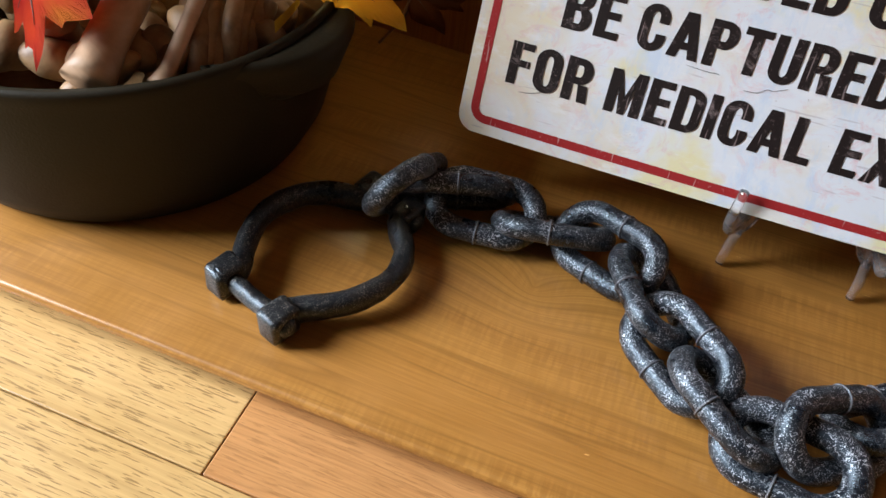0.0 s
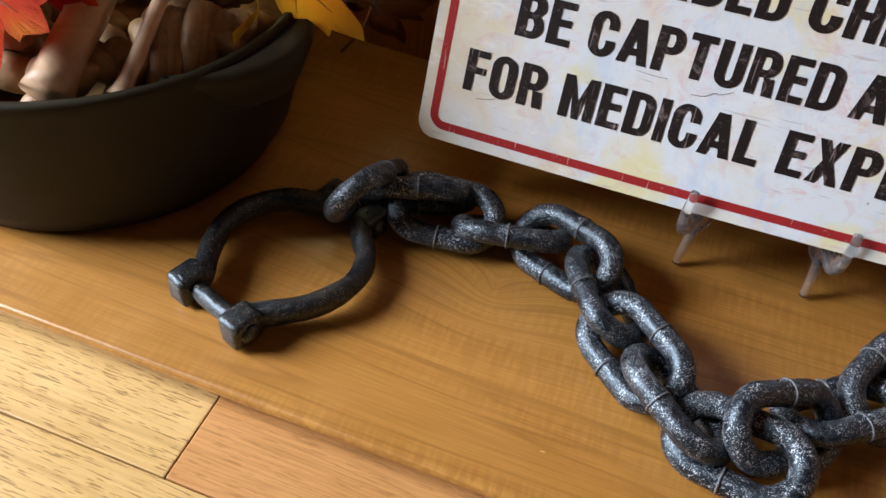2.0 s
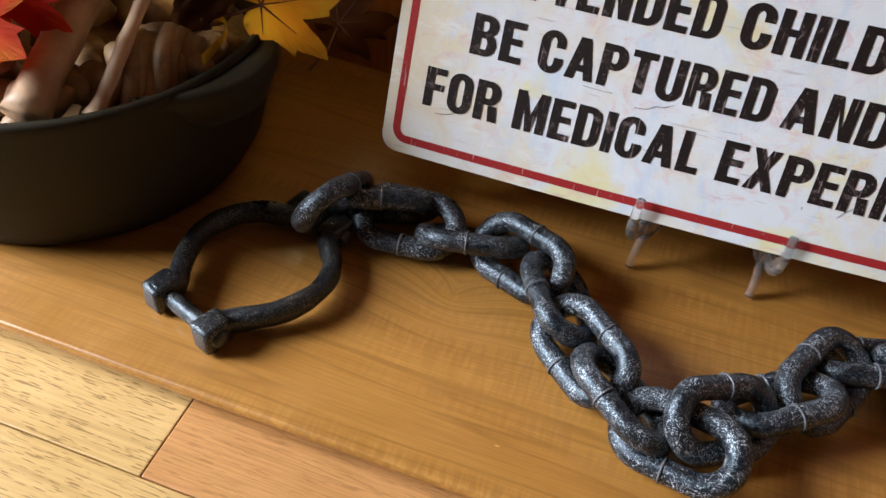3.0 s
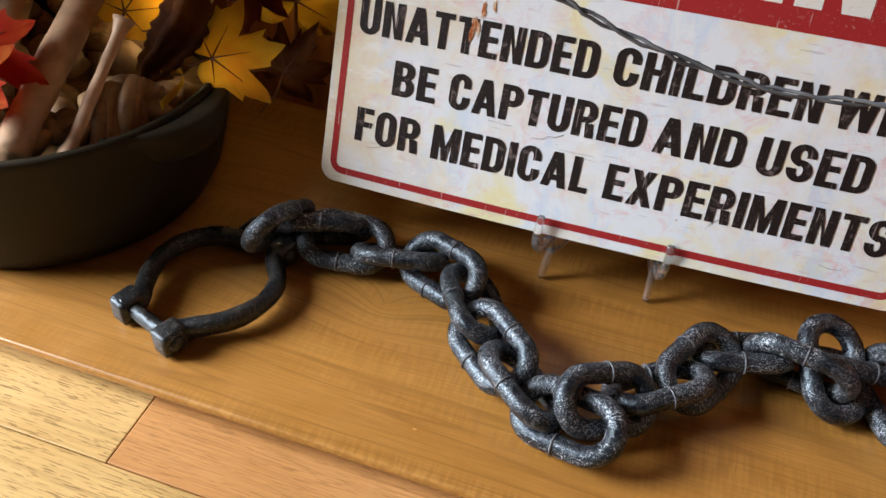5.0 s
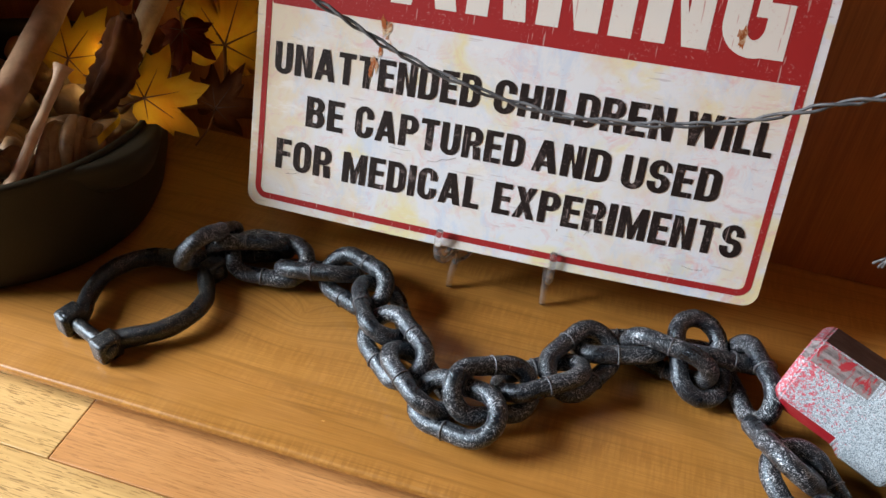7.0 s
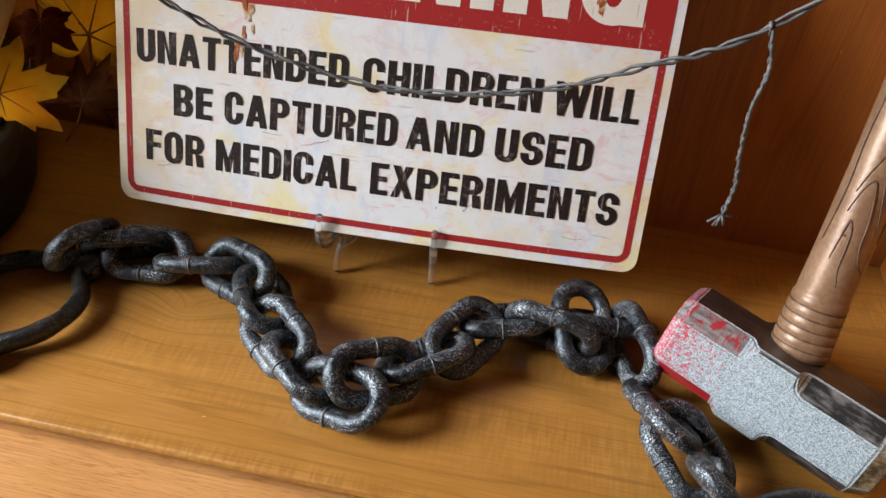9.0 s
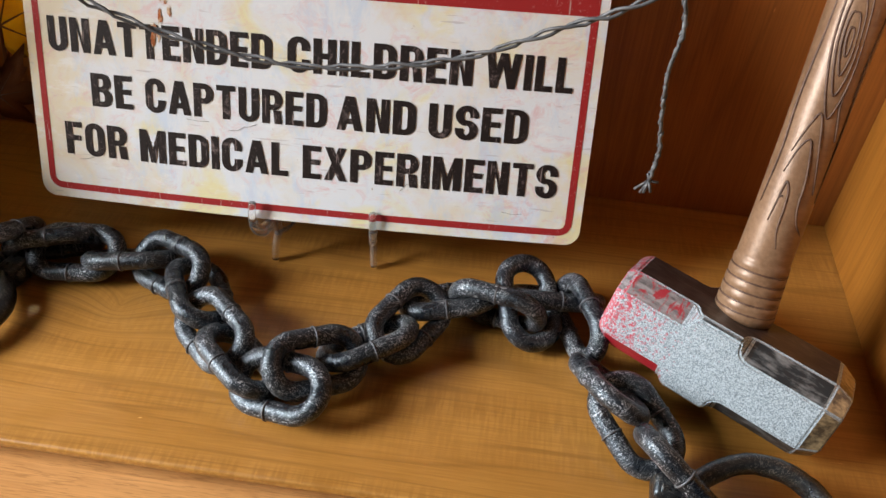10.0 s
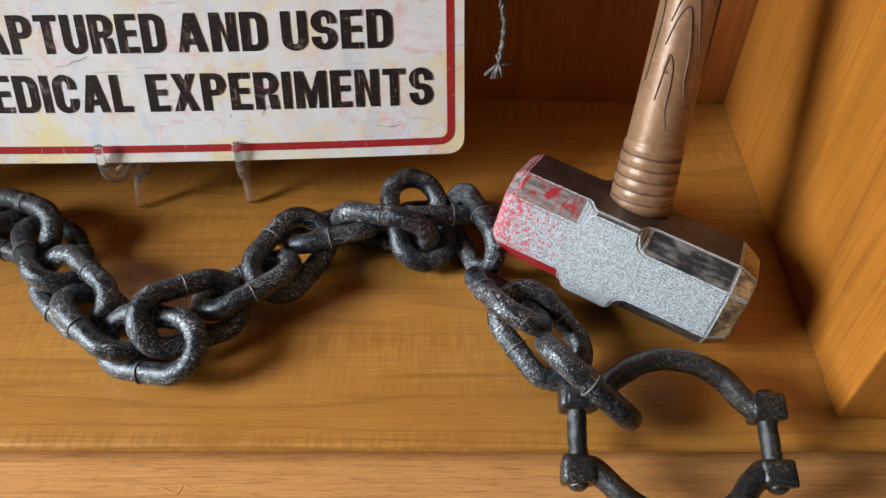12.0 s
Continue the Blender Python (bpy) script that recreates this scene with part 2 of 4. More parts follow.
def brushed_dark(name, dark, light, low, high, rough=0.36, metal=0.4):
    m, n, l, b = material(name)
    v = coords(n, l, (0.25, 1, 1))
    s = noise_tex(n, l, v, 420, 4, 0.65)
    p = noise_tex(n, l, coords(n, l), 60, 4, 0.6)
    fac = mix(n, l, 0.5, s, p)
    l.new(ramp(n, l, fac, [(low, dark), (high, light)]), b.inputs["Base Color"])
    b.inputs["Metallic"].default_value, b.inputs["Roughness"].default_value = metal, rough
    bump(n, l, b, s, 0.3, 0.0004)
    return m


def smeared(name):
    """Grey brushed metal paint with ragged streaks of red."""
    m, n, l, b = material(name)
    s = noise_tex(n, l, coords(n, l, (0.3, 1, 1)), 380, 4, 0.65)
    c = ramp(n, l, s, [(0.36, (0.13, 0.115, 0.12)), (0.62, (0.36, 0.33, 0.34))])
    red = noise_tex(n, l, coords(n, l, (1, 0.5, 0.5), (0, 0, 0.5)), 190, 5, 0.7, 0.6)
    c = mix(n, l, ramp(n, l, red, [(0.53, grey(0.0)), (0.60, grey(0.9))]), c, (0.42, 0.02, 0.035))
    l.new(c, b.inputs["Base Color"])
    b.inputs["Metallic"].default_value, b.inputs["Roughness"].default_value = 0.25, 0.34
    bump(n, l, b, s, 0.25, 0.0004)
    return m


hammer_silver = hammer_paint()
hammer_dark = brushed_dark("hammer_dark", (0.03, 0.034, 0.038), (0.30, 0.31, 0.32), 0.48, 0.66)
hammer_top = brushed_dark("hammer_top", (0.045, 0.034, 0.034), (0.15, 0.125, 0.125), 0.46, 0.72, 0.36, 0.15)
hammer_smear = smeared("hammer_smear")
hammer_red = brushed_dark("hammer_red", (0.36, 0.012, 0.025), (0.5, 0.09, 0.11), 0.5, 0.72, 0.34, 0.0)
hammer_gold = brushed_dark("hammer_gold", (0.10, 0.075, 0.05), (0.50, 0.40, 0.24), 0.42, 0.6)
handle_brown = brushed_dark("handle_brown", (0.19, 0.105, 0.058), (0.28, 0.168, 0.100), 0.4, 0.62, 0.38, 0.12)
handle_line = brushed_dark("handle_line", (0.07, 0.036, 0.024), (0.14, 0.08, 0.055), 0.4, 0.6, 0.5, 0.1)
wire_grey = brushed_dark("wire_grey", (0.05, 0.052, 0.058), (0.13, 0.135, 0.145), 0.42, 0.6, 0.5, 0.1)


def bone_material(name, pale, deep):
    m, n, l, b = material(name)
    v = coords(n, l, shift=True)
    s = noise_tex(n, l, v, 55, 5, 0.6, 0.5)
    l.new(ramp(n, l, s, [(0.32, deep), (0.62, pale)]), b.inputs["Base Color"])
    b.inputs["Roughness"].default_value = 0.55
    bump(n, l, b, noise_tex(n, l, v, 300, 3), 0.3, 0.0005)
    return m


bone_tan = bone_material("bone_tan", (0.39, 0.232, 0.100), (0.16, 0.082, 0.034))
bone_pale = bone_material("bone_pale", (0.48, 0.305, 0.180), (0.27, 0.158, 0.086))


def leaf_material(name, a, c, e):
    m, n, l, b = material(name)
    v = coords(n, l, shift=True)
    s = noise_tex(n, l, v, 38, 4, 0.55, 0.5)
    l.new(ramp(n, l, s, [(0.34, a), (0.52, c), (0.70, e)]), b.inputs["Base Color"])
    b.inputs["Roughness"].default_value, b.inputs["Specular IOR Level"].default_value = 0.75, 0.2
    bump(n, l, b, noise_tex(n, l, v, 700, 2), 0.2, 0.0003)
    tr, ms = n.new("ShaderNodeBsdfTranslucent"), n.new("ShaderNodeMixShader")
    tr.inputs[0].default_value = (*c, 1)
    ms.inputs[0].default_value = 0.35
    l.new(b.outputs[0], ms.inputs[1])
    l.new(tr.outputs[0], ms.inputs[2])
    l.new(ms.outputs[0], n["Material Output"].inputs[0])
    return m


leaf_yellow = leaf_material("leaf_yellow", (0.56, 0.22, 0.016), (0.66, 0.41, 0.035), (0.72, 0.50, 0.06))
leaf_orange = leaf_material("leaf_orange", (0.46, 0.014, 0.004), (0.60, 0.055, 0.005), (0.68, 0.19, 0.01))
leaf_brown = leaf_material("leaf_brown", (0.07, 0.025, 0.01), (0.15, 0.05, 0.016), (0.24, 0.09, 0.02))
leaf_red = leaf_material("leaf_red", (0.10, 0.014, 0.008), (0.17, 0.03, 0.012), (0.24, 0.07, 0.014))
vein_brown = plastic("vein_brown", (0.10, 0.035, 0.012), 0.6)
# room shell is out of view; both tones darkened to hold down bounced fill
room_paint = plastic("room_paint", (0.07, 0.064, 0.058), 0.7, 200, 0.1)
ceiling_paint = plastic("ceiling_paint", (0.26, 0.26, 0.25), 0.8, 200, 0.1)


def bulb_material():
    m, n, l, b = material("bulb_glow")
    b.inputs["Base Color"].default_value = (1.0, 0.8, 0.4, 1)
    b.inputs["Emission Color"].default_value = (1.0, 0.80, 0.40, 1)
    b.inputs["Emission Strength"].default_value = 85.0
    return m


bulb_glow = bulb_material()


# ---- builders ----
def mesh_of(name, bm, *mats, smooth=True):
    me = bpy.data.meshes.new(name)
    bmesh.ops.recalc_face_normals(bm, faces=bm.faces)
    bm.to_mesh(me)
    bm.free()
    for m in mats:
        me.materials.append(m)
    if smooth:
        for p in me.polygons:
            p.use_smooth = True
    return me


def part(name, bm, mat, parent, label="", smooth=True, at=None):
    me = bm if isinstance(bm, bpy.types.Mesh) else mesh_of(name, bm, mat, smooth=smooth)
    ob = new(name, me)
    if parent:
        ob.parent = parent
    if at is not None:
        ob.matrix_basis = at
    if label:
        ob["label"] = label
    return ob


def thing(name, m, label, category, group="", kind=""):
    ob = new(name)
    ob.empty_display_size = 0.02
    ob.matrix_basis = m
    return tagged(ob, label, category, group, kind)


def box(x0, x1, y0, y1, z0, z1, bevel=0.0, bm=None):
    bm = bm or bmesh.new()
    made = bmesh.ops.create_cube(bm, size=1)["verts"]
    for v in made:
        v.co = Vector(((x0 + x1) / 2 + v.co.x * (x1 - x0), (y0 + y1) / 2 + v.co.y * (y1 - y0), (z0 + z1) / 2 + v.co.z * (z1 - z0)))
    if bevel:
        edges = list({e for v in made for e in v.link_edges})
        bmesh.ops.bevel(bm, geom=edges, offset=bevel, segments=2, affect="EDGES", profile=0.6)
    return bm


def tube(points, radius, sides=10, closed=False, bm=None, flat=1.0, caps=True, up=None):
    """A tube along points; radius is a number or a function of 0..1; flat squeezes it along its second axis."""
    bm = bm or bmesh.new()
    pts = [Vector(p) for p in points]
    count, rings = len(pts), []
    side = None
    for i, p in enumerate(pts):
        a = pts[(i - 1) % count] if closed or i else p
        b = pts[(i + 1) % count] if closed or i < count - 1 else p
        d = (b - a).normalized()
        if up is not None:
            side = d.cross(Vector(up)).normalized()
        elif side is None:
            side = d.orthogonal().normalized()
        else:
            side = (side - d * side.dot(d)).normalized()
        other = d.cross(side)
        r = radius(i / max(1, count - 1)) if callable(radius) else radius
        rings.append([bm.verts.new(p + side * (r * math.cos(2 * math.pi * k / sides)) + other * (r * flat * math.sin(2 * math.pi * k / sides))) for k in range(sides)])
    for i in range(count if closed else count - 1):
        a, b = rings[i], rings[(i + 1) % count]
        for k in range(sides):
            bm.faces.new((a[k], a[(k + 1) % sides], b[(k + 1) % sides], b[k]))
    if caps and not closed:
        bm.faces.new(rings[0][::-1])
        bm.faces.new(rings[-1])
    return bm


def lathe(profile, sides=64, bm=None):
    bm = bm or bmesh.new()
    rows = []
    for r, z in profile:
        rows.append([bm.verts.new((r * math.cos(2 * math.pi * k / sides), r * math.sin(2 * math.pi * k / sides), z)) for k in range(sides)] if r > 1e-6 else [bm.verts.new((0, 0, z))])
    for a, b in zip(rows, rows[1:]):
        for k in range(sides):
            q = [a[k % len(a)], a[(k + 1) % len(a)], b[(k + 1) % len(b)], b[k % len(b)]]
            q = list(dict.fromkeys(q))
            if len(q) > 2:
                bm.faces.new(q)
    return bm


def rough_up(bm, scale, amount):
    for v in bm.verts:
        v.co += noise.noise_vector(v.co * scale) * amount
    return bm


def smooth_path(points, steps=8):
    """Catmull-Rom through the points."""
    p = [Vector(q) for q in points]
    p = [2 * p[0] - p[1], *p, 2 * p[-1] - p[-2]]
    out = []
    for i in range(1, len(p) - 2):
        for s in range(steps):
            t = s / steps
            out.append(0.5 * (2 * p[i] + (p[i + 1] - p[i - 1]) * t + (2 * p[i - 1] - 5 * p[i] + 4 * p[i + 1] - p[i + 2]) * t * t + (3 * p[i] - p[i - 1] - 3 * p[i + 1] + p[i + 2]) * t**3))
    return [*out, p[-2]]


# ---- setting ----
BACK, RIGHT, LEFT, FLOOR, TOP = 0.243, 0.362, -0.402, -0.018, 0.46


TURNED = pose(-0.14, 0, 0) @ pose(0, 0, 0, 0, 0, 1.2) @ pose(0.14, 0, 0)  # the board and the strip floor run a little askew


def setting(name, bm, mat, label, category, at=None):
    return tagged(part(name, bm, mat, None, smooth=False, at=at), label, category, kind="structure")


def nosed_board(x0, x1, y0, y1, z0, z1, lip, r, back):
    """A board with a thin rounded lip that overhangs its recessed front."""
    side = [(y0 + back, z0), (y0 + back, z1 - lip), (y0 + 0.0006, z1 - lip), (y0, z1 - lip + 0.0006)]
    side += [(y0 + r - r * math.cos(radians(a)), z1 - r + r * math.sin(radians(a))) for a in range(0, 91, 10)] + [(y1, z1), (y1, z0)]
    bm = bmesh.new()
    a, b = [[bm.verts.new((x, y, z)) for y, z in side] for x in (x0, x1)]
    for k in range(len(side)):
        bm.faces.new((a[k], a[(k + 1) % len(side)], b[(k + 1) % len(side)], b[k]))
    bm.faces.new(a[::-1])
    bm.faces.new(b)
    return bm


board = setting("shelf", nosed_board(LEFT - 0.02, RIGHT + 0.24, -0.0086, BACK + 0.03, FLOOR, 0.0, 0.0046, 0.0022, 0.0096), shelf_wood, "honey-coloured varnished pine bookcase bottom board with a rounded front edge", "shelf", TURNED)
for p in board.data.polygons:
    p.use_smooth = abs(p.normal.x) < 0.5 and p.normal.z > -0.5
board.data.set_sharp_from_angle(angle=radians(40))
setting("wall_back", box(LEFT - 0.02, RIGHT + 0.02, BACK, BACK + 0.012, 0.0005, TOP), panel_wood, "dark red-brown stained wooden back panel of the bookcase", "wall")
setting("wall_right", box(RIGHT, RIGHT + 0.02, 0.0365, BACK - 0.0005, 0.0005, TOP, 0.0006), side_wood, "orange unseen varnished side panel of the bookcase, set in to shade the cauldron", "wall")
setting("stile", box(RIGHT - 0.001, RIGHT + 0.06, 0.016, 0.036, 0.0005, TOP, 0.0012), side_wood, "orange varnished upright front stile of the bookcase", "trim")
# left side is out of view; placed here to block window light from the cauldron
setting("wall_left", box(LEFT - 0.02, LEFT, 0.002, BACK - 0.0005, 0.0005, TOP, 0.0006), side_wood, "unseen varnished side panel of the bookcase, set in to shade the cauldron", "wall")
# unseen board, height chosen to keep ceiling light out of the bay
setting("shelf_above", box(LEFT - 0.02, RIGHT + 0.06, 0.01, BACK + 0.012, TOP + 0.0005, TOP + 0.02, 0.001), shelf_wood, "unseen varnished board over the bookcase bay, kept low to cut overhead light", "shelf")
# unseen room shell, added to enclose the light
setting("wall_north", box(-1.4, LEFT - 0.021, 0.02, 0.10, FLOOR, 2.3), room_paint, "plain unseen low-bounce room wall", "wall")
setting("wall_north_east", box(RIGHT + 0.062, 2.2, 0.02, 0.10, 0.0005, 2.3), room_paint, "plain unseen low-bounce room wall", "wall")
setting("wall_north_top", box(LEFT - 0.0205, RIGHT + 0.0615, 0.02, 0.10, TOP + 0.021, 2.3), room_paint, "plain unseen low-bounce room wall", "wall")
setting("wall_east", box(2.2, 2.28, -2.8, 0.10, FLOOR, 2.3), room_paint, "plain unseen low-bounce room wall", "wall")
setting("wall_south", box(-1.48, 2.28, -2.88, -2.8, FLOOR, 2.3), room_paint, "plain unseen low-bounce room wall", "wall")
west = bmesh.new()
for y0, y1, z0, z1 in ((-2.8, -0.82, FLOOR, 2.3), (-0.02, 0.10, FLOOR, 2.3), (-0.82, -0.02, FLOOR, 0.32), (-0.82, -0.02, 1.22, 2.3)):
    box(-1.48, -1.4, y0, y1, z0, z1, bm=west)
setting("wall_west", west, room_paint, "plain unseen low-bounce room wall with a window opening", "wall")
setting("ceiling", box(-1.48, 2.28, -2.88, 0.10, 2.3, 2.36), ceiling_paint, "plain unseen low-bounce grey ceiling", "ceiling")
setting("floor", box(-1.48, 2.28, -2.88, 0.02, FLOOR - 0.05, FLOOR - 0.0042), floor_wood, "hardwood strip floor base", "floor")


# ---- sign on its clear stand ----
SIGN = Matrix(((0.99923, -0.03083, 0.02413, -0.10929), (0.03370, 0.36349, -0.93099, 0.12863), (0.01993, 0.93109, 0.36425, 0.03897), (0, 0, 0, 1)))
SW, SH = 0.3055, 0.2035


def bowed(u, v, lift=0.0):
    """The tin is bowed: its middle stands nearer the room than its two sides."""
    s = 2 * u / SW - 1
    return Vector((u, v, 0.0030 - 0.0064 * s * s + lift))


def rounded(u0, v0, u1, v1, r, steps=6):
    out = []
    for cx, cy, a in ((u1 - r, v1 - r, 0), (u0 + r, v1 - r, 90), (u0 + r, v0 + r, 180), (u1 - r, v0 + r, 270)):
        out += [(cx + r * math.cos(radians(a + 90 * k / steps)), cy + r * math.sin(radians(a + 90 * k / steps))) for k in range(steps + 1)]
    return out


def sheet(u0, v0, u1, v1, r, lift, thick=0.0):
    """A bowed sheet with round corners, cut in upright strips."""
    bm = bmesh.new()
    us = sorted({u0 + (u1 - u0) * k / 48 for k in range(49)} | {u0 + r * (1 - math.cos(radians(a))) for a in range(0, 91, 15)} | {u1 - r * (1 - math.cos(radians(a))) for a in range(0, 91, 15)})
    cols = []
    for u in us:
        d = max(0.0, r - (u - u0), r - (u1 - u))
        inset = r - math.sqrt(max(0.0, r * r - d * d))
        cols.append((bm.verts.new(bowed(u, v0 + inset, lift)), bm.verts.new(bowed(u, v1 - inset, lift))))
    for a, b in zip(cols, cols[1:]):
        bm.faces.new((a[0], b[0], b[1], a[1]))
    if thick:
        bmesh.ops.solidify(bm, geom=bm.faces[:], thickness=thick)
    return bm


def frame_line(u0, v0, u1, v1, width, r, lift):
    """A closed band with round corners."""
    bm = bmesh.new()
    outer, inner = rounded(u0, v0, u1, v1, r), rounded(u0 + width, v0 + width, u1 - width, v1 - width, max(0.0005, r - width))

    def dense(loop):
        out = []
        for a, b in zip(loop, loop[1:] + loop[:1]):
            k = max(1, int(math.hypot(b[0] - a[0], b[1] - a[1]) / 0.006)) if math.hypot(b[0] - a[0], b[1] - a[1]) > 0.02 else 1
            k = 40 if k > 1 else 1
            out += [(a[0] + (b[0] - a[0]) * i / k, a[1] + (b[1] - a[1]) * i / k) for i in range(k)]
        return out

    o = [bm.verts.new(bowed(*p, lift)) for p in dense(outer)]
    i = [bm.verts.new(bowed(*p, lift)) for p in dense(inner)]
    for k in range(len(o)):
        bm.faces.new((o[k], o[(k + 1) % len(o)], i[(k + 1) % len(o)], i[k]))
    return bm


STEM, BAR = 0.205, 0.165


def glyph(c):
    """Strokes of a heavy condensed capital, in heights of the letter, and its width: 'q' a four-cornered stroke, 'a' an oval band."""
    s, b, w = STEM, BAR, 0.56

    def v(x, y0=0.0, y1=1.0):
        return ("q", (x, y0), (x + s, y0), (x + s, y1), (x, y1))

    def h(y, x0, x1):
        return ("q", (x0, y), (x1, y), (x1, y + b), (x0, y + b))

    def d(x0, y0, x1, y1, k=s):
        return ("q", (x0, y0), (x0 + k, y0), (x1 + k, y1), (x1, y1))

    def arc(cx, cy, rx, ry, a0, a1):
        return ("a", cx, cy, rx, ry, a0, a1)

    m = w / 2
    if c == "I":
        return [v(0)], s
    if c == "L":
        return [v(0), h(0, s, 0.46)], 0.46
    if c in "EF":
        return [v(0), h(1 - b, s, 0.48), h(0.43, s, 0.45)] + ([h(0, s, 0.48)] if c == "E" else []), 0.48
    if c == "T":
        return [h(1 - b, 0, 0.53), v(0.265 - s / 2, 0, 1 - b)], 0.53
    if c == "H":
        return [v(0), v(w - s), h(0.43, s, w - s)], w
    if c == "N":
        return [v(0), v(w - s), ("q", (w - s - 0.005, 0), (w - s, 0), (w - s, 0.30), (s, 1)), ("q", (s, 0.70), (w - s - 0.005, 0), (s + 0.001, 1), (s, 1))], w
    if c == "M":
        w = 0.74
        return [v(0), v(w - s), ("q", (s, 0.62), (w / 2 - 0.07, 0), (w / 2, 0.42), (s, 1)), ("q", (w / 2 - 0.07, 0), (w / 2 + 0.07, 0), (w / 2, 0.42), (w / 2 - 0.001, 0.42)), ("q", (w / 2 + 0.07, 0), (w - s, 0.62), (w - s, 1), (w / 2, 0.42))], w
    if c == "U":
        return [v(0, 0.27), v(w - s, 0.27), arc(m, 0.27, m, 0.285, 180, 360)], w
    if c == "O":
        return [v(0, 0.28, 0.72), v(w - s, 0.28, 0.72), arc(m, 0.28, m, 0.295, 180, 360), arc(m, 0.72, m, 0.295, 0, 180)], w
    if c in "CG":
        out = [v(0, 0.28, 0.72), v(w - s, 0.62, 0.72), arc(m, 0.28, m, 0.295, 180, 360), arc(m, 0.72, m, 0.295, 0, 180)]
        return out + ([v(w - s, 0.0, 0.50), h(0.36, m - 0.02, w - s)] if c == "G" else [v(w - s, 0.28, 0.38)]), w
    if c == "D":
        return [v(0), h(0, s, w - 0.27), h(1 - b, s, w - 0.27), v(w - s, 0.28, 0.72), arc(w - 0.27, 0.28, 0.27, 0.28, 270, 360), arc(w - 0.27, 0.72, 0.27, 0.28, 0, 90)], w
    if c == "B":
        return [v(0), h(0, s, w - 0.24), h(0.435, s, w - 0.24), h(1 - b, s, w - 0.24), arc(w - 0.255, 0.735, 0.24, 0.265, -90, 90), arc(w - 0.24, 0.285, 0.24, 0.285, -90, 90)], w
    if c in "PR":
        out = [v(0), h(0.40, s, w - 0.25), h(1 - b, s, w - 0.25), arc(w - 0.25, 0.70, 0.25, 0.30, -90, 90)]
        return out + ([d(w - s - 0.005, 0, w - s - 0.05, 0.40)] if c == "R" else []), w
    if c == "S":
        return [arc(m, 0.71, m, 0.30, 8, 268), arc(m, 0.29, m, 0.30, -172, 92), v(w - s, 0.66, 0.745), v(0, 0.255, 0.34)], w
    if c == "A":
        w = 0.64
        return [d(0, 0, w / 2 - s * 0.56, 1, s * 0.98), d(w - s * 0.98, 0, w / 2 - s * 0.42, 1, s * 0.98), h(0.19, 0.2, w - 0.2)], w
    if c == "W":
        w = 0.92
        return [d(0.13, 0, 0, 1), d(0.13, 0, 0.26 + s / 2, 1, s * 0.86), d(w - 0.13 - s, 0, w / 2 - s * 0.43, 1, s * 0.86), d(w - 0.13 - s, 0, w - s, 1)], w
    if c == "X":
        w = 0.60
        return [d(0, 0, w - s - 0.02, 1), d(w - s, 0, 0.02, 1)], w
    return [], 0.23


def lettering(text, u0, v0, u1, v1, lift):
    """A line of heavy condensed capitals that fills the given rectangle of the sign."""
    bm = bmesh.new()
    glyphs = [glyph(c) for c in text]
    gap = 0.085
    total = sum(w for _, w in glyphs) + gap * (len(text) - 1)
    x = 0.0

    def put(px, py, k):
        return bm.verts.new(bowed(u0 + (x + px) / total * (u1 - u0), v0 + py * (v1 - v0), lift + 0.00001 * k))

    for strokes, w in glyphs:
        for k, st in enumerate(strokes):
            if st[0] == "q":
                bm.faces.new([put(*p, k) for p in st[1:]])
            else:
                _, cx, cy, rx, ry, a0, a1 = st
                n = max(4, int(abs(a1 - a0) / 12))
                pts = [radians(a0 + (a1 - a0) * i / n) for i in range(n + 1)]
                o = [put(cx + rx * math.cos(q), cy + ry * math.sin(q), k) for q in pts]
                i_ = [put(cx + (rx - STEM) * math.cos(q), cy + (ry - BAR) * math.sin(q), k) for q in pts]
                for j in range(n):
                    bm.faces.new((o[j], o[j + 1], i_[j + 1], i_[j]))
        x += w + gap
    for f in bm.faces:
        if f.normal.length == 0:
            f.normal_update()
    return bm


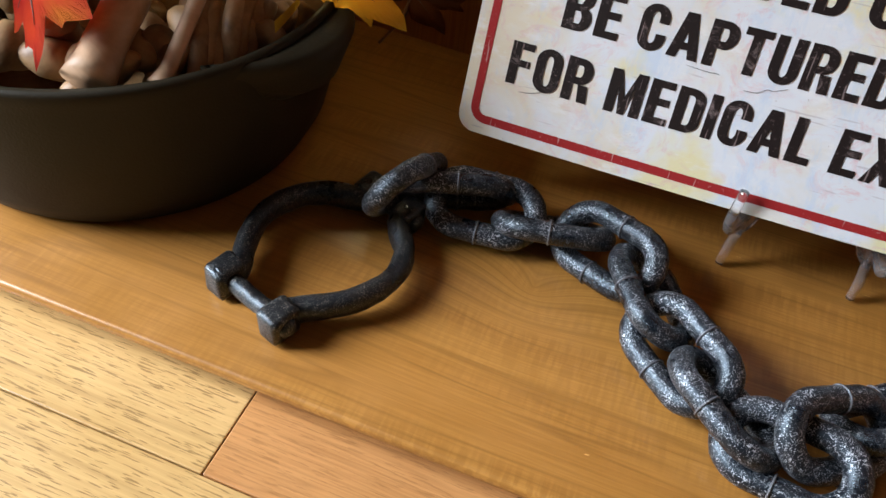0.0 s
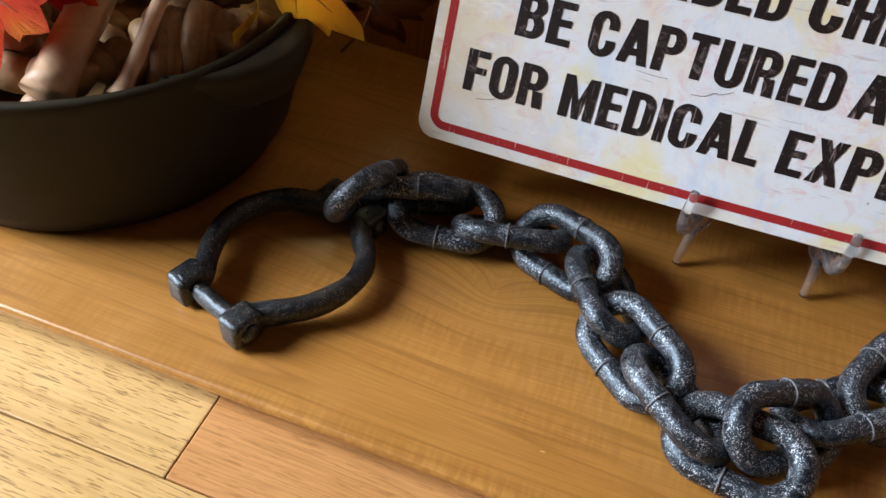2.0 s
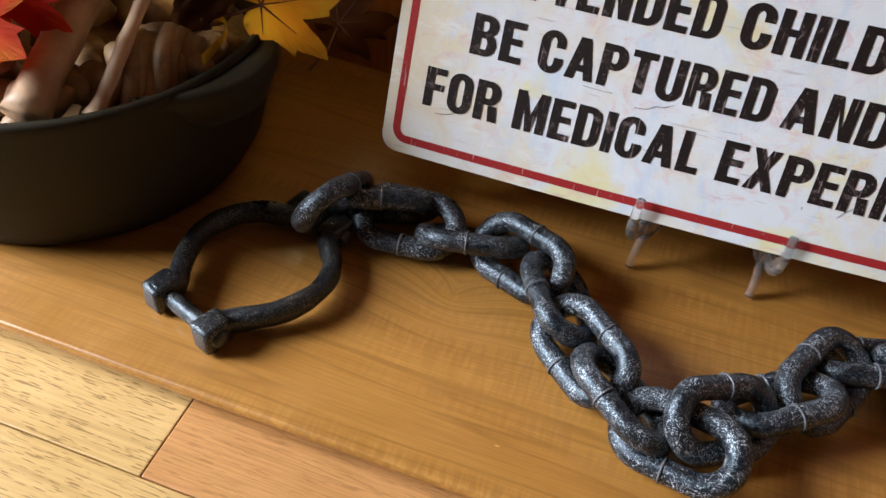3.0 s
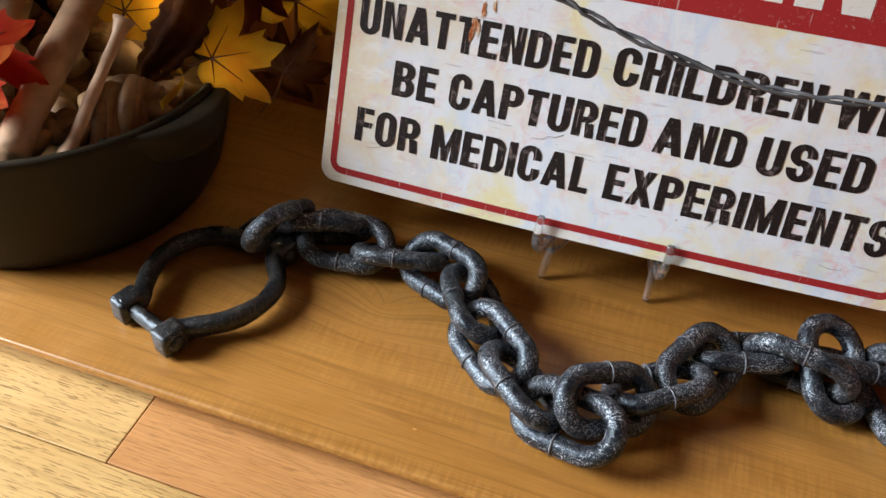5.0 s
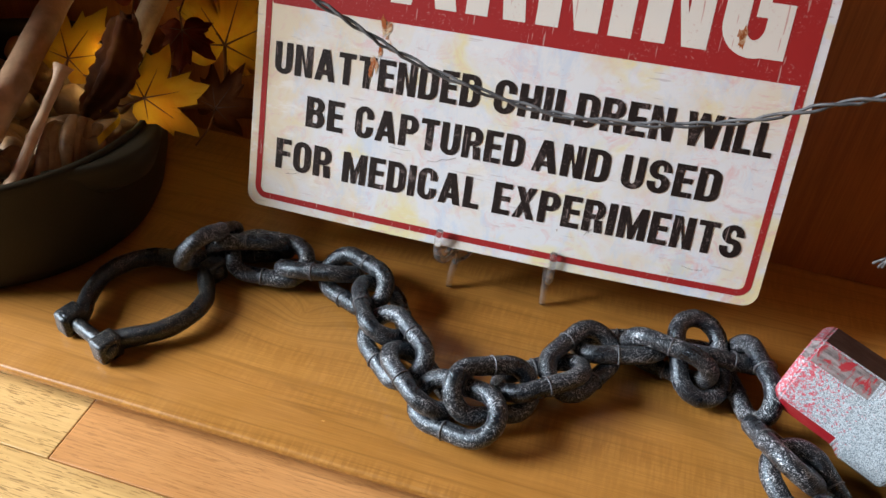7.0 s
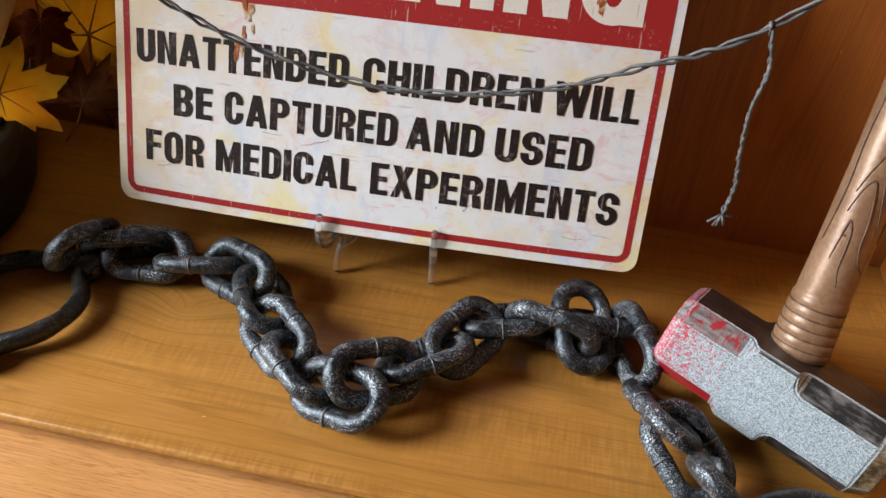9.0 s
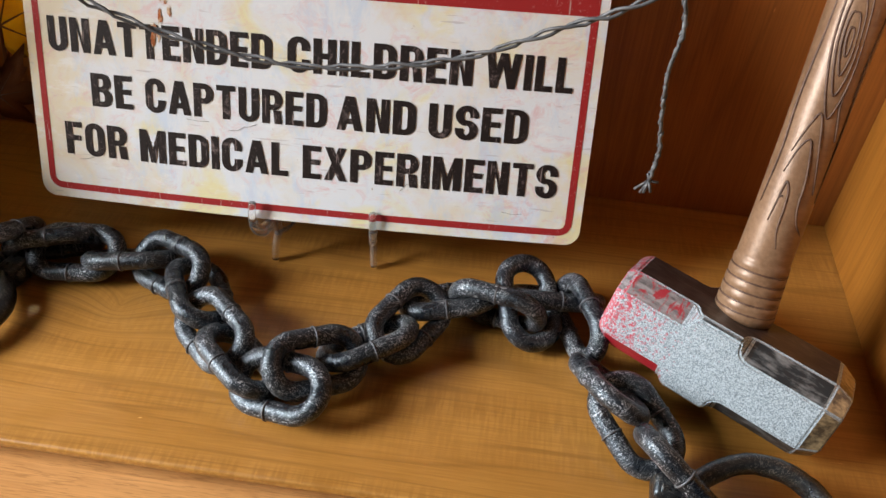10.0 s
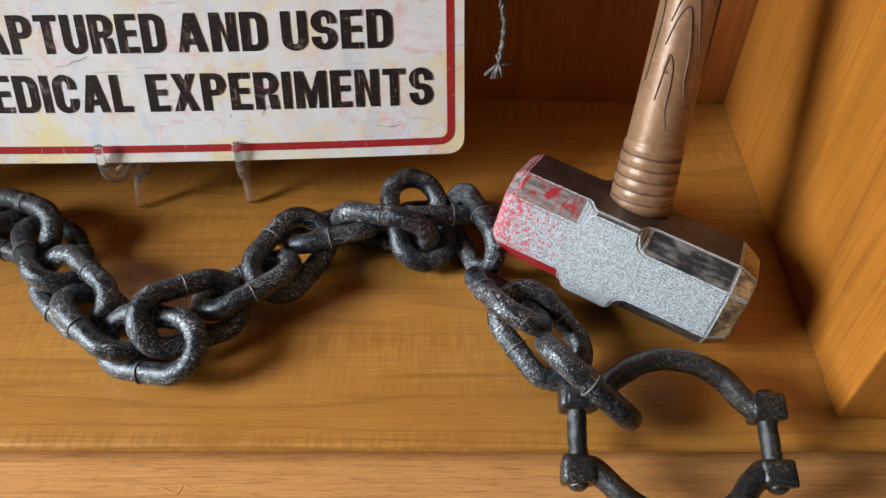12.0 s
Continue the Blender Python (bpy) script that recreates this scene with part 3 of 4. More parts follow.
def metal_sign():
    t = thing("metal_sign", SIGN, "worn white tin warning sign with red header and black capitals", "sign")
    part("plate", sheet(-0.0010, -0.0018, SW, SH, 0.008, -0.0004, 0.0006), sign_back, t, "bare tin back", smooth=False)
    part("printed_face", sheet(-0.0010, -0.0018, SW, SH, 0.008, 0.0), sign_white, t)
    part("border", frame_line(0.0040, 0.0032, SW - 0.0048, SH - 0.0048, 0.0038, 0.0075, 0.00015), sign_red, t, "thin red painted border line")
    part("header", sheet(0.0082, 0.1190, SW - 0.0082, SH - 0.0082, 0.001, 0.00015), sign_red, t, "red painted header field")
    part("lettering", lettering("WARNING", 0.020, 0.1295, 0.2855, 0.1835, 0.00030), header_white, t, "heavy condensed white capitals", smooth=False)
    for v0, v1, words in (
        (0.0806, 0.0985, (("UNATTENDED", 0.0120, 0.1363), ("CHILDREN", 0.1443, 0.2405), ("WILL", 0.2470, 0.2920))),
        (0.0524, 0.0704, (("BE", 0.0345, 0.0583), ("CAPTURED", 0.0657, 0.1655), ("AND", 0.1708, 0.2128), ("USED", 0.2195, 0.2714))),
        (0.0241, 0.0424, (("FOR", 0.0167, 0.0532), ("MEDICAL", 0.0606, 0.1447), ("EXPERIMENTS", 0.1527, 0.2901))),
    ):
        for word, u0, u1 in words:
            part("lettering", lettering(word, u0, v0, u1, v1, 0.00030), sign_black, t, "heavy condensed black capitals", smooth=False)
    # hairline cracks in the print
    for points in (((0.112, 0.0465), (0.117, 0.0470), (0.1205, 0.0492), (0.1225, 0.0490), (0.1275, 0.0512)), ((0.024, 0.0215), (0.029, 0.0222), (0.033, 0.0238)), ((0.088, 0.0505), (0.096, 0.0500), (0.101, 0.0502)), ((0.206, 0.021), (0.2085, 0.0245), (0.2125, 0.027)), ((0.262, 0.0145), (0.268, 0.0135), (0.273, 0.0142))):
        part("crack", tube(smooth_path([bowed(u, v, 0.00032) for u, v in points], 4), 0.00008, 5), sign_black, t, "fine dark crack in the print")
    rng = random.Random(4)
    for cu_, cv, size, count in ((0.078, 0.112, 0.007, 9), (0.073, 0.094, 0.004, 5), (0.262, 0.14, 0.004, 5)):
        for _ in range(count):
            bm = bmesh.new()
            a, b, r = cu_ + rng.gauss(0, size * 0.35), cv + rng.gauss(0, size * 0.7), rng.uniform(0.0008, 0.0019)
            bm.faces.new([bm.verts.new(bowed(a + r * rng.uniform(0.35, 0.9) * math.cos(k * 0.57), b + 2.6 * r * rng.uniform(0.4, 1.1) * math.sin(k * 0.57), 0.00042)) for k in range(11)])
            part("rust_stain", bm, rust_paint, t, "orange rust stain")
    return t


metal_sign()


def stand_hook(x, y, turn):
    """One side of the stand: a clear profile with a lip before the sign, a scrolled nub and a foot."""
    run = [(-0.0075, 0.0525), (-0.0088, 0.044), (-0.0080, 0.034), (-0.0020, 0.0275), (0.0075, 0.0295), (0.0100, 0.0230), (0.0062, 0.0120), (0.0045, 0.0020)]
    bm = tube([(0, a, b) for a, b in [(p.x, p.y) for p in smooth_path([(a, b, 0) for a, b in run], 6)]], lambda q: 0.0026 - 0.0006 * abs(2 * q - 1), 10, flat=1.0, up=(1, 0, 0))
    tube([(0, p.x, p.y) for p in smooth_path([(0.0090, 0.0200, 0), (0.0170, 0.0180, 0), (0.0235, 0.0200, 0), (0.0245, 0.0240, 0), (0.0220, 0.0258, 0)], 5)], 0.0021, 10, bm=bm, up=(1, 0, 0))
    tube([(0, p.x, p.y) for p in smooth_path([(0.0070, 0.0300, 0), (0.0200, 0.0330, 0), (0.0330, 0.0400, 0), (0.0360, 0.0460, 0)], 5)], 0.0022, 10, bm=bm, up=(1, 0, 0))
    return bm, pose(x, y, 0, 0, 0, turn)


def stand_web(bm):
    """The thin clear sheet between a hook's ribs."""
    side = [(-0.0085, 0.040), (-0.0065, 0.032), (-0.0020, 0.026), (0.0040, 0.027), (0.0075, 0.021), (0.0160, 0.0175), (0.0235, 0.020), (0.0215, 0.026), (0.0310, 0.039), (0.0200, 0.0345), (0.0080, 0.0330), (-0.0030, 0.0330), (-0.0055, 0.0385)]
    a, b = [[bm.verts.new((s, p, q)) for p, q in side] for s in (-0.0016, 0.0016)]
    bm.faces.new(a[::-1])
    bm.faces.new(b)
    for k in range(len(a)):
        bm.faces.new((a[k], a[(k + 1) % len(a)], b[(k + 1) % len(a)], b[k]))
    return bm


stand = thing("sign_stand", pose(0.049, 0.16, 0), "small clear acrylic easel stand holding up the tin sign", "stand")
inverse = pose(-0.049, -0.16, 0)
for x, y, turn in ((0.0196, 0.1353, -25), (0.0812, 0.1403, 12)):
    bm, m = stand_hook(x, y, turn)
    hook = part("hook", bm, acrylic, stand, at=inverse @ m)
    part("web", stand_web(bmesh.new()), acrylic, hook, smooth=False)
part("brace", tube([(-0.022, 0.012, 0.041), (0.0, 0.020, 0.043), (0.024, 0.012, 0.041)], 0.0022, 8), acrylic, stand)


# ---- chain with two shackles ----
LINK_L, LINK_W, LINK_R = 0.0565, 0.0355, 0.0051


def link_mesh():
    half, rad = (LINK_L - LINK_W) / 2, LINK_W / 2 - LINK_R
    pts = []
    for k in range(15):
        a = radians(-90 + 180 * k / 14)
        pts.append((half + rad * math.cos(a), rad * math.sin(a), 0))
    for s in (0.5, 0.0, -0.5):
        pts.append((half * s, rad, 0))
    for k in range(15):
        a = radians(90 + 180 * k / 14)
        pts.append((-half + rad * math.cos(a), rad * math.sin(a), 0))
    for s in (-0.5, 0.0, 0.5):
        pts.append((half * s, -rad, 0))
    return mesh_of("chain_link", rough_up(tube(pts, LINK_R, 16, True, up=(0, 0, 1)), 160, 0.0004), link_iron)


def band_mesh():
    ring = [(0, (LINK_R + 0.0002) * math.cos(2 * math.pi * k / 20), (LINK_R + 0.0002) * math.sin(2 * math.pi * k / 20)) for k in range(20)]
    return mesh_of("band", tube(ring, 0.0005, 6, True), band_metal)


chain = thing("shackle_chain", pose(0.07, 0.07, 0), "heavy black silver-brushed prop chain with a shackle at each end", "chain")
chain_inv = pose(-0.07, -0.07, 0)
LINK, BAND = link_mesh(), band_mesh()


def chain_link(x, y, z, yaw, pitch, roll):
    """One oval link: its middle, the heading of its long axis, that axis's rise, and the link's lean about it."""
    m = chain_inv @ pose(x, y, z) @ pose(0, 0, 0, 0, 0, yaw) @ pose(0, 0, 0, 0, -pitch, 0) @ pose(0, 0, 0, roll, 0, 0)
    ob = part("chain_link", LINK, None, chain, at=m)
    for s in (-1, 1):
        part("band", BAND, None, ob, "thin pale metal band", at=pose(0.001 * s, s * (LINK_W / 2 - LINK_R), 0))
    return ob


chain_link(-0.1203, 0.1001, 0.0212, 85, -29, -60)
chain_link(-0.1000, 0.1130, 0.0150, 22, 0, -58)
chain_link(-0.0847, 0.1084, 0.0153, 8, -1, 24)
chain_link(-0.0530, 0.1112, 0.0133, 9, 4, -37)
chain_link(-0.0275, 0.1067, 0.0171, -26, 7, 38)
chain_link(-0.0043, 0.0907, 0.0162, -60, 2, -26)
chain_link(0.0122, 0.0672, 0.0151, -41, -1, 32)
chain_link(0.0326, 0.0499, 0.0151, -40, -3, -30)
chain_link(0.0568, 0.0379, 0.0156, -14, 10, 28)
chain_link(0.0715, 0.0522, 0.0198, 36, -13, 41)
chain_link(0.0932, 0.0730, 0.0165, 36, 5, -27)
chain_link(0.1113, 0.0924, 0.0166, 62, 4, 29)
chain_link(0.1292, 0.1116, 0.0157, 13, 7, -24)
chain_link(0.1567, 0.1080, 0.0203, -14, 4, 105)
chain_link(0.1733, 0.1159, 0.0189, -73, -26, -9)
chain_link(0.1886, 0.1257, 0.0152, 11, -7, -37)
chain_link(0.2010, 0.1092, 0.0182, -66, -2, 74)
chain_link(0.2158, 0.0605, 0.0235, -67, 23, -40)
chain_link(0.2307, 0.0485, 0.0144, -52, -16, 17)
chain_link(0.2477, 0.0168, 0.0248, -32, -26, -53)


def shackle(x, y, z, turn, tilt=0.0, roll=0.0, near=0.0155, far=0.0125):
    root = new("shackle")
    root.parent = chain
    root.matrix_basis = chain_inv @ pose(x, y, z) @ pose(0, 0, 0, 0, 0, turn) @ pose(0, 0, 0, tilt, roll, 0)
    root["label"] = "dark ring shackle with bolted lugs"
    for s in (1, -1):
        pts = [(-0.0440, s * near, 0), (-0.0370, s * near, 0), (-0.0315, s * (near + 0.0015), 0), (-0.0225, s * 0.0240, 0.0005), (-0.0085, s * 0.0318, 0.001), (0.0080, s * 0.0326, 0.001), (0.0220, s * 0.0262, 0.0005), (0.0310, s * (far + 0.0035), 0), (0.0370, s * far, 0), (0.0430, s * far, 0)]
        arm = tube(smooth_path(pts, 5), lambda q: 0.0054 - 0.0009 * math.sin(math.pi * min(1, max(0.0, q))) ** 2, 14, flat=1.35, up=(0, 0, 1))
        part("arc", rough_up(rough_up(arm, 120, 0.0007), 380, 0.0003), shackle_iron, root)
        for e in (-1, 1):
            w = near if e < 0 else far
            bm = box(e * 0.0395 - 0.0072, e * 0.0395 + 0.0072, s * (w + 0.0010) - 0.0054, s * (w + 0.0010) + 0.0054, -0.0074, 0.0074, 0.0022)
            part("lug", rough_up(rough_up(bm, 90, 0.0010), 300, 0.0004), shackle_iron, root)
            bm = bmesh.new()
            bmesh.ops.create_uvsphere(bm, u_segments=14, v_segments=8, radius=0.0044)
            bmesh.ops.scale(bm, vec=(1, 0.6, 1), verts=bm.verts)
            part("bolt_head", rough_up(bm, 200, 0.0006), shackle_iron, root, at=pose(e * 0.0400, s * (w + 0.0064), 0.0002))
    for e in (-1, 1):
        part("bolt", rough_up(tube([(e * 0.0395, 0.0145 * k / 6, 0.0001 * (k % 2)) for k in range(-6, 7)], 0.0040, 14), 260, 0.0005), shackle_iron, root, "worn bare bolt")
    return root


shackle(-0.1394, 0.0594, 0.0085, 71, 0, 0, far=0.0105)
shackle(0.2822, -0.0035, 0.0150, -1, 17, 0, near=0.0140)


# ---- sledgehammer ----
def hammer():
    yaw, lean, roll = -26.6, 20.2, -6.6
    ly, ll, lr = radians(yaw), radians(lean), radians(roll)
    h = Vector((math.cos(ly) * math.cos(lr), math.sin(ly) * math.cos(lr), math.sin(lr)))
    back = Vector((-math.sin(ly), math.cos(ly), 0))
    up = h.cross(back).normalized()
    z = up * math.cos(ll) + back * math.sin(ll)
    y = back * math.cos(ll) - up * math.sin(ll)
    o = Vector((0.2666, 0.0894, 0.0325))
    m = Matrix(((h.x, y.x, z.x, o.x), (h.y, y.y, z.y, o.y), (h.z, y.z, z.z, o.z), (0, 0, 0, 1)))
    t = thing("sledgehammer", m, "prop sledgehammer with silver speckled head, red spatter and brown carved handle", "hammer")
    # head: square block in the middle, with chamfered edges towards both striking ends
    L, a, c, k = 0.0530, 0.0243, 0.0218, 0.0098

    def section(x, k, s=1.0):
        return [(x, s * p, s * q) for p, q in ((-a, -c + k), (-a, c - k), (-a + k, c), (a - k, c), (a, c - k), (a, -c + k), (a - k, -c), (-a + k, -c))]

    bm = bmesh.new()
    rows = []
    for x, kk, s in ((-L, k, 0.86), (-L + 0.0045, k, 1.0), (-0.0165, k, 1.0), (-0.0150, k * 0.80, 1.0), (-0.0135, k * 0.42, 1.0), (-0.0115, 0.0022, 1.0), (0.0100, 0.0022, 1.0), (0.0106, k * 0.50, 1.0), (0.0118, k * 0.76, 1.0), (0.0138, k * 0.93, 1.0), (0.0165, k, 1.0), (L + 0.001, k, 1.0), (L + 0.0105, k, 0.80)):
        rows.append([bm.verts.new(p) for p in section(x, kk, s)])
    for r0, r1 in zip(rows, rows[1:]):
        for i in range(8):
            bm.faces.new((r0[i], r0[(i + 1) % 8], r1[(i + 1) % 8], r1[i]))
    bm.faces.new(rows[0][::-1])
    bm.faces.new(rows[-1])
    bmesh.ops.recalc_face_normals(bm, faces=bm.faces)
    for f in bm.faces:
        n, cx = f.normal, f.calc_center_median().x
        if cx > L + 0.002:
            f.material_index = 3
        elif cx < -0.012 and n.y < -0.3 and n.z > 0.3:
            f.material_index = 4
        elif cx < -0.012 and n.y < -0.3 and n.z < -0.3:
            f.material_index = 5
        elif n.y < -0.9:
            f.material_index = 0
        elif n.z > 0.9:
            f.material_index = 2
        elif cx > 0.012 and abs(n.y) > 0.3 and abs(n.z) > 0.3:
            f.material_index = 1
        elif cx < -0.012:
            f.material_index = 0
        else:
            f.material_index = 1
    sharp = [e for e in bm.edges if e.calc_face_angle(0.0) > 0.2]
    bmesh.ops.bevel(bm, geom=sharp, offset=0.0009, segments=2, affect="EDGES")
    part("head", mesh_of("head", bm, hammer_silver, hammer_dark, hammer_top, hammer_gold, hammer_smear, hammer_red, smooth=False), None, t, "silver speckled metal-look head")
    # handle
    inv = m.inverted()
    foot, tip = inv @ Vector((0.2775, 0.0992, 0.052)), inv @ (Vector((0.2775, 0.0992, 0.052)) + Vector((0.1176, 0.4067, 0.9060)).normalized() * 0.235)
    d = (tip - foot)
    hm = Matrix.Translation(foot) @ d.to_track_quat("Z", "Y").to_matrix().to_4x4()
    R = 0.0125
    prof = [(0.0, -0.004), (R * 1.12, -0.004), (R * 1.18, 0.0)]
    for i in range(5):
        z0 = 0.002 + i * 0.0052
        prof += [(R * (1.13 - 0.018 * i), z0), (R * (1.16 - 0.018 * i), z0 + 0.0012), (R * (1.16 - 0.018 * i), z0 + 0.0036), (R * (1.10 - 0.018 * i), z0 + 0.0046)]
    prof += [(R * 1.03, 0.0285), (R * 0.99, 0.05), (R * 1.0, 0.09), (R * 1.05, 0.14), (R * 1.08, 0.19), (R * 1.04, 0.228), (R * 0.9, 0.235), (0.0, 0.236)]
    handle = part("handle", rough_up(lathe(prof, 40), 60, 0.0004), handle_brown, t, "brown carved wood-look handle", at=hm)
    for i in range(5):
        z0 = 0.0014 + i * 0.0052
        ring = [((R * (1.125 - 0.018 * i)) * math.cos(2 * math.pi * k / 36), (R * (1.125 - 0.018 * i)) * math.sin(2 * math.pi * k / 36), z0) for k in range(36)]
        part("groove", tube(ring, 0.0006, 6, True), handle_line, handle, "dark carved groove")

    # carved grain: pointed eyes and long wavy lines
    def on_handle(ang, zz):
        r = R * (0.99 + 0.07 * max(0.0, zz - 0.06) / 0.12) + 0.0001
        return (r * math.cos(ang), r * math.sin(ang), zz)

    def line(points, width=0.0006):
        path = [on_handle(p.x, p.y) for p in smooth_path([(F + q[0], q[1], 0) for q in points], 6)]
        part("carved_line", tube(path, lambda s: width * (0.5 + 0.5 * math.sin(math.pi * min(1, max(0.0, s)))), 6), handle_line, handle, "dark carved grain line")

    room = (m @ hm).inverted() @ Vector((0.16, -0.18, 0.33))
    F = math.atan2(room.y, room.x)
    line([(0.30, 0.036), (0.10, 0.0443), (0.07, 0.0555), (0.0, 0.0636), (-0.16, 0.0675), (-0.22, 0.0631), (-0.26, 0.0582), (-0.34, 0.0479)])
    line([(-0.24, 0.0592), (-0.16, 0.0606), (-0.11, 0.0600)], 0.0004)
    line([(1.15, 0.0440), (0.72, 0.0494), (0.52, 0.0573), (0.46, 0.0683), (0.27, 0.0812), (0.08, 0.0880), (-0.17, 0.0834), (-0.41, 0.0714)])
    line([(0.95, 0.0640), (0.54, 0.0822), (0.15, 0.0995), (-0.11, 0.0943), (-0.40, 0.0810)])
    line([(1.02, 0.0890), (0.85, 0.0960), (0.64, 0.1048), (0.66, 0.1130)])
    for q in (1.0, 0.70, 0.44, 0.20):
        line([(0.12 + 0.48 * q * math.cos(w) - 0.22 * q * math.sin(w), 0.132 + 0.0300 * q * math.sin(w) * (1 + 0.12 * math.sin(3 * w))) for w in [2 * math.pi * k / 12 for k in range(13)]])
    line([(-0.95, 0.055), (-0.80, 0.080), (-0.88, 0.105), (-0.72, 0.140), (-0.80, 0.180)])
    line([(1.35, 0.060), (1.30, 0.090), (1.10, 0.120), (1.15, 0.150), (0.95, 0.180)])
    return t


hammer()


# ---- cauldron and its filling ----
CX, CY = -0.277, 0.1135
caul = thing("cauldron", pose(CX, CY, 0), "black plastic cauldron bowl with side lugs, full of bones and leaves", "cauldron")
prof = [(0.0, 0.0), (0.083, 0.0), (0.0905, 0.003), (0.0975, 0.016), (0.1035, 0.040), (0.1072, 0.062), (0.1080, 0.073), (0.1085, 0.0770), (0.1092, 0.0810), (0.1082, 0.0835), (0.1050, 0.0830), (0.1020, 0.076), (0.100, 0.045), (0.091, 0.010), (0.0, 0.008)]
part("bowl", lathe(prof, 96), cauldron_black, caul)


def rim_lug(mid):
    """A flat ear that swells out under the rim."""
    bm = bmesh.new()
    rows = []
    for i in range(33):
        a = radians(mid - 30 + 54 * i / 32)
        swell = math.sin(math.pi * i / 32) ** 1.3
        out = 0.1045 + 0.0190 * swell
        low = 0.076 - 0.016 * swell
        rows.append([bm.verts.new((r * math.cos(a), r * math.sin(a), z)) for r, z in ((0.1035, low - 0.010), (out - 0.006, low), (out - 0.0004, 0.0765), (out - 0.0010, 0.0810), (out - 0.0034, 0.0822), (0.1058, 0.0806))])
    for p, q in zip(rows, rows[1:]):
        for k in range(6):
            bm.faces.new((p[k], p[(k + 1) % 6], q[(k + 1) % 6], q[k]))
    bm.faces.new(rows[0])
    bm.faces.new(rows[-1][::-1])
    return bm


for mid in (-2, 178):
    part("lug", rim_lug(mid), cauldron_black, caul, "black ear under the rim")


def bone(name, points, r, knob, mat, label, sides=14):
    mid = Vector(points[0])
    pts = smooth_path([Vector(p) - mid for p in points], 8)

    def radius(s):
        end = max(0.0, 1 - s / 0.14, 1 - (1 - s) / 0.14)
        return r * (1 + knob * end * end)

    ob = tagged(part(name, rough_up(tube(pts, radius, sides), 70, 0.0009), mat, None, at=Matrix.Translation(mid)), label, "bone", "bones in the cauldron")
    return ob


def knuckle(x, y, z, size, seed, stretch, turn):
    bm = bmesh.new()
    bmesh.ops.create_icosphere(bm, subdivisions=3, radius=size)
    rng = random.Random(seed)
    off = Vector((rng.random() * 9, rng.random() * 9, rng.random() * 9))
    for v in bm.verts:
        v.co *= 1 + 0.35 * noise.noise(v.co / size * 0.9 + off)
        v.co.x *= stretch
    tagged(part("knuckle_bone", bm, bone_tan, None, at=pose(x, y, z, rng.uniform(-40, 40), rng.uniform(-40, 40), turn)), "small lumpy tan plastic bone in the cauldron", "bone", "bones in the cauldron")


rng = random.Random(11)
for i in range(70):
    a, q = rng.uniform(0, 2 * math.pi), math.sqrt(rng.random()) * 0.086
    knuckle(CX + q * math.cos(a), CY + q * math.sin(a), 0.066 + rng.uniform(-0.008, 0.009), rng.uniform(0.007, 0.011), i, rng.uniform(1.1, 1.7), rng.uniform(0, 180))
tagged(part("filling", lathe([(0.0, 0.05), (0.06, 0.048), (0.1005, 0.044), (0.096, 0.03), (0.0, 0.028)], 40), bone_tan, None, at=pose(CX, CY, 0)), "packed tan bone pieces filling the cauldron", "bones", kind="stuff")

bone("long_bone", [(-0.2205, 0.033, 0.0805), (-0.2278, 0.078, 0.100), (-0.2360, 0.127, 0.120), (-0.2490, 0.205, 0.152)], 0.0082, 0.22, bone_pale, "long thick pale tan plastic bone leaning in the cauldron")
bone("thin_bone", [(-0.2005, 0.048, 0.0775), (-0.2006, 0.068, 0.0925), (-0.2018, 0.089, 0.1060), (-0.2005, 0.106, 0.1215)], 0.0031, 0.8, bone_pale, "slender pale plastic bone with a knobbed end")
bone("long_bone", [(-0.272, 0.060, 0.06), (-0.272, 0.110, 0.110), (-0.275, 0.165, 0.165)], 0.0075, 0.5, bone_tan, "long thick pale tan plastic bone leaning in the cauldron")
bone("long_bone", [(-0.225, 0.150, 0.06), (-0.190, 0.165, 0.12), (-0.165, 0.180, 0.175)], 0.0070, 0.5, bone_tan, "long tan plastic bone leaning in the cauldron")
bone("broken_bone", [(-0.254, 0.060, 0.072), (-0.249, 0.054, 0.083), (-0.245, 0.049, 0.093)], 0.0072, 0.25, bone_pale, "short broken pale plastic bone in the cauldron", 12)
for i in range(7):
    j, w = rng.uniform(-0.0012, 0.0012), rng.uniform(-0.003, 0.003)
    bone("rib_bone", [(-0.196 + 0.0013 * i + j, 0.061 + 0.0056 * i, 0.071), (-0.201 + 0.0020 * i + j, 0.073 + 0.0046 * i, 0.081 + w), (-0.208 + 0.0030 * i, 0.090 + 0.0030 * i + j, 0.086 + w), (-0.216 + 0.0042 * i, 0.106 + 0.001 * i, 0.080 + w)], 0.0036 + 0.4 * abs(j), rng.uniform(0.1, 0.5), bone_tan, "curved tan plastic rib in the cauldron", 10)
for i, (x, y, r) in enumerate(((-0.185, 0.098, 0.0060), (-0.192, 0.095, 0.0062), (-0.211, 0.110, 0.0085), (-0.216, 0.069, 0.0078), (-0.222, 0.062, 0.0085), (-0.222, 0.050, 0.0075), (-0.207, 0.064, 0.0055), (-0.188, 0.112, 0.006), (-0.232, 0.048, 0.0085), (-0.246, 0.043, 0.0085), (-0.262, 0.040, 0.009))):
    knuckle(x, y, 0.0775, r, 200 + i, 1.25, 40 * i)


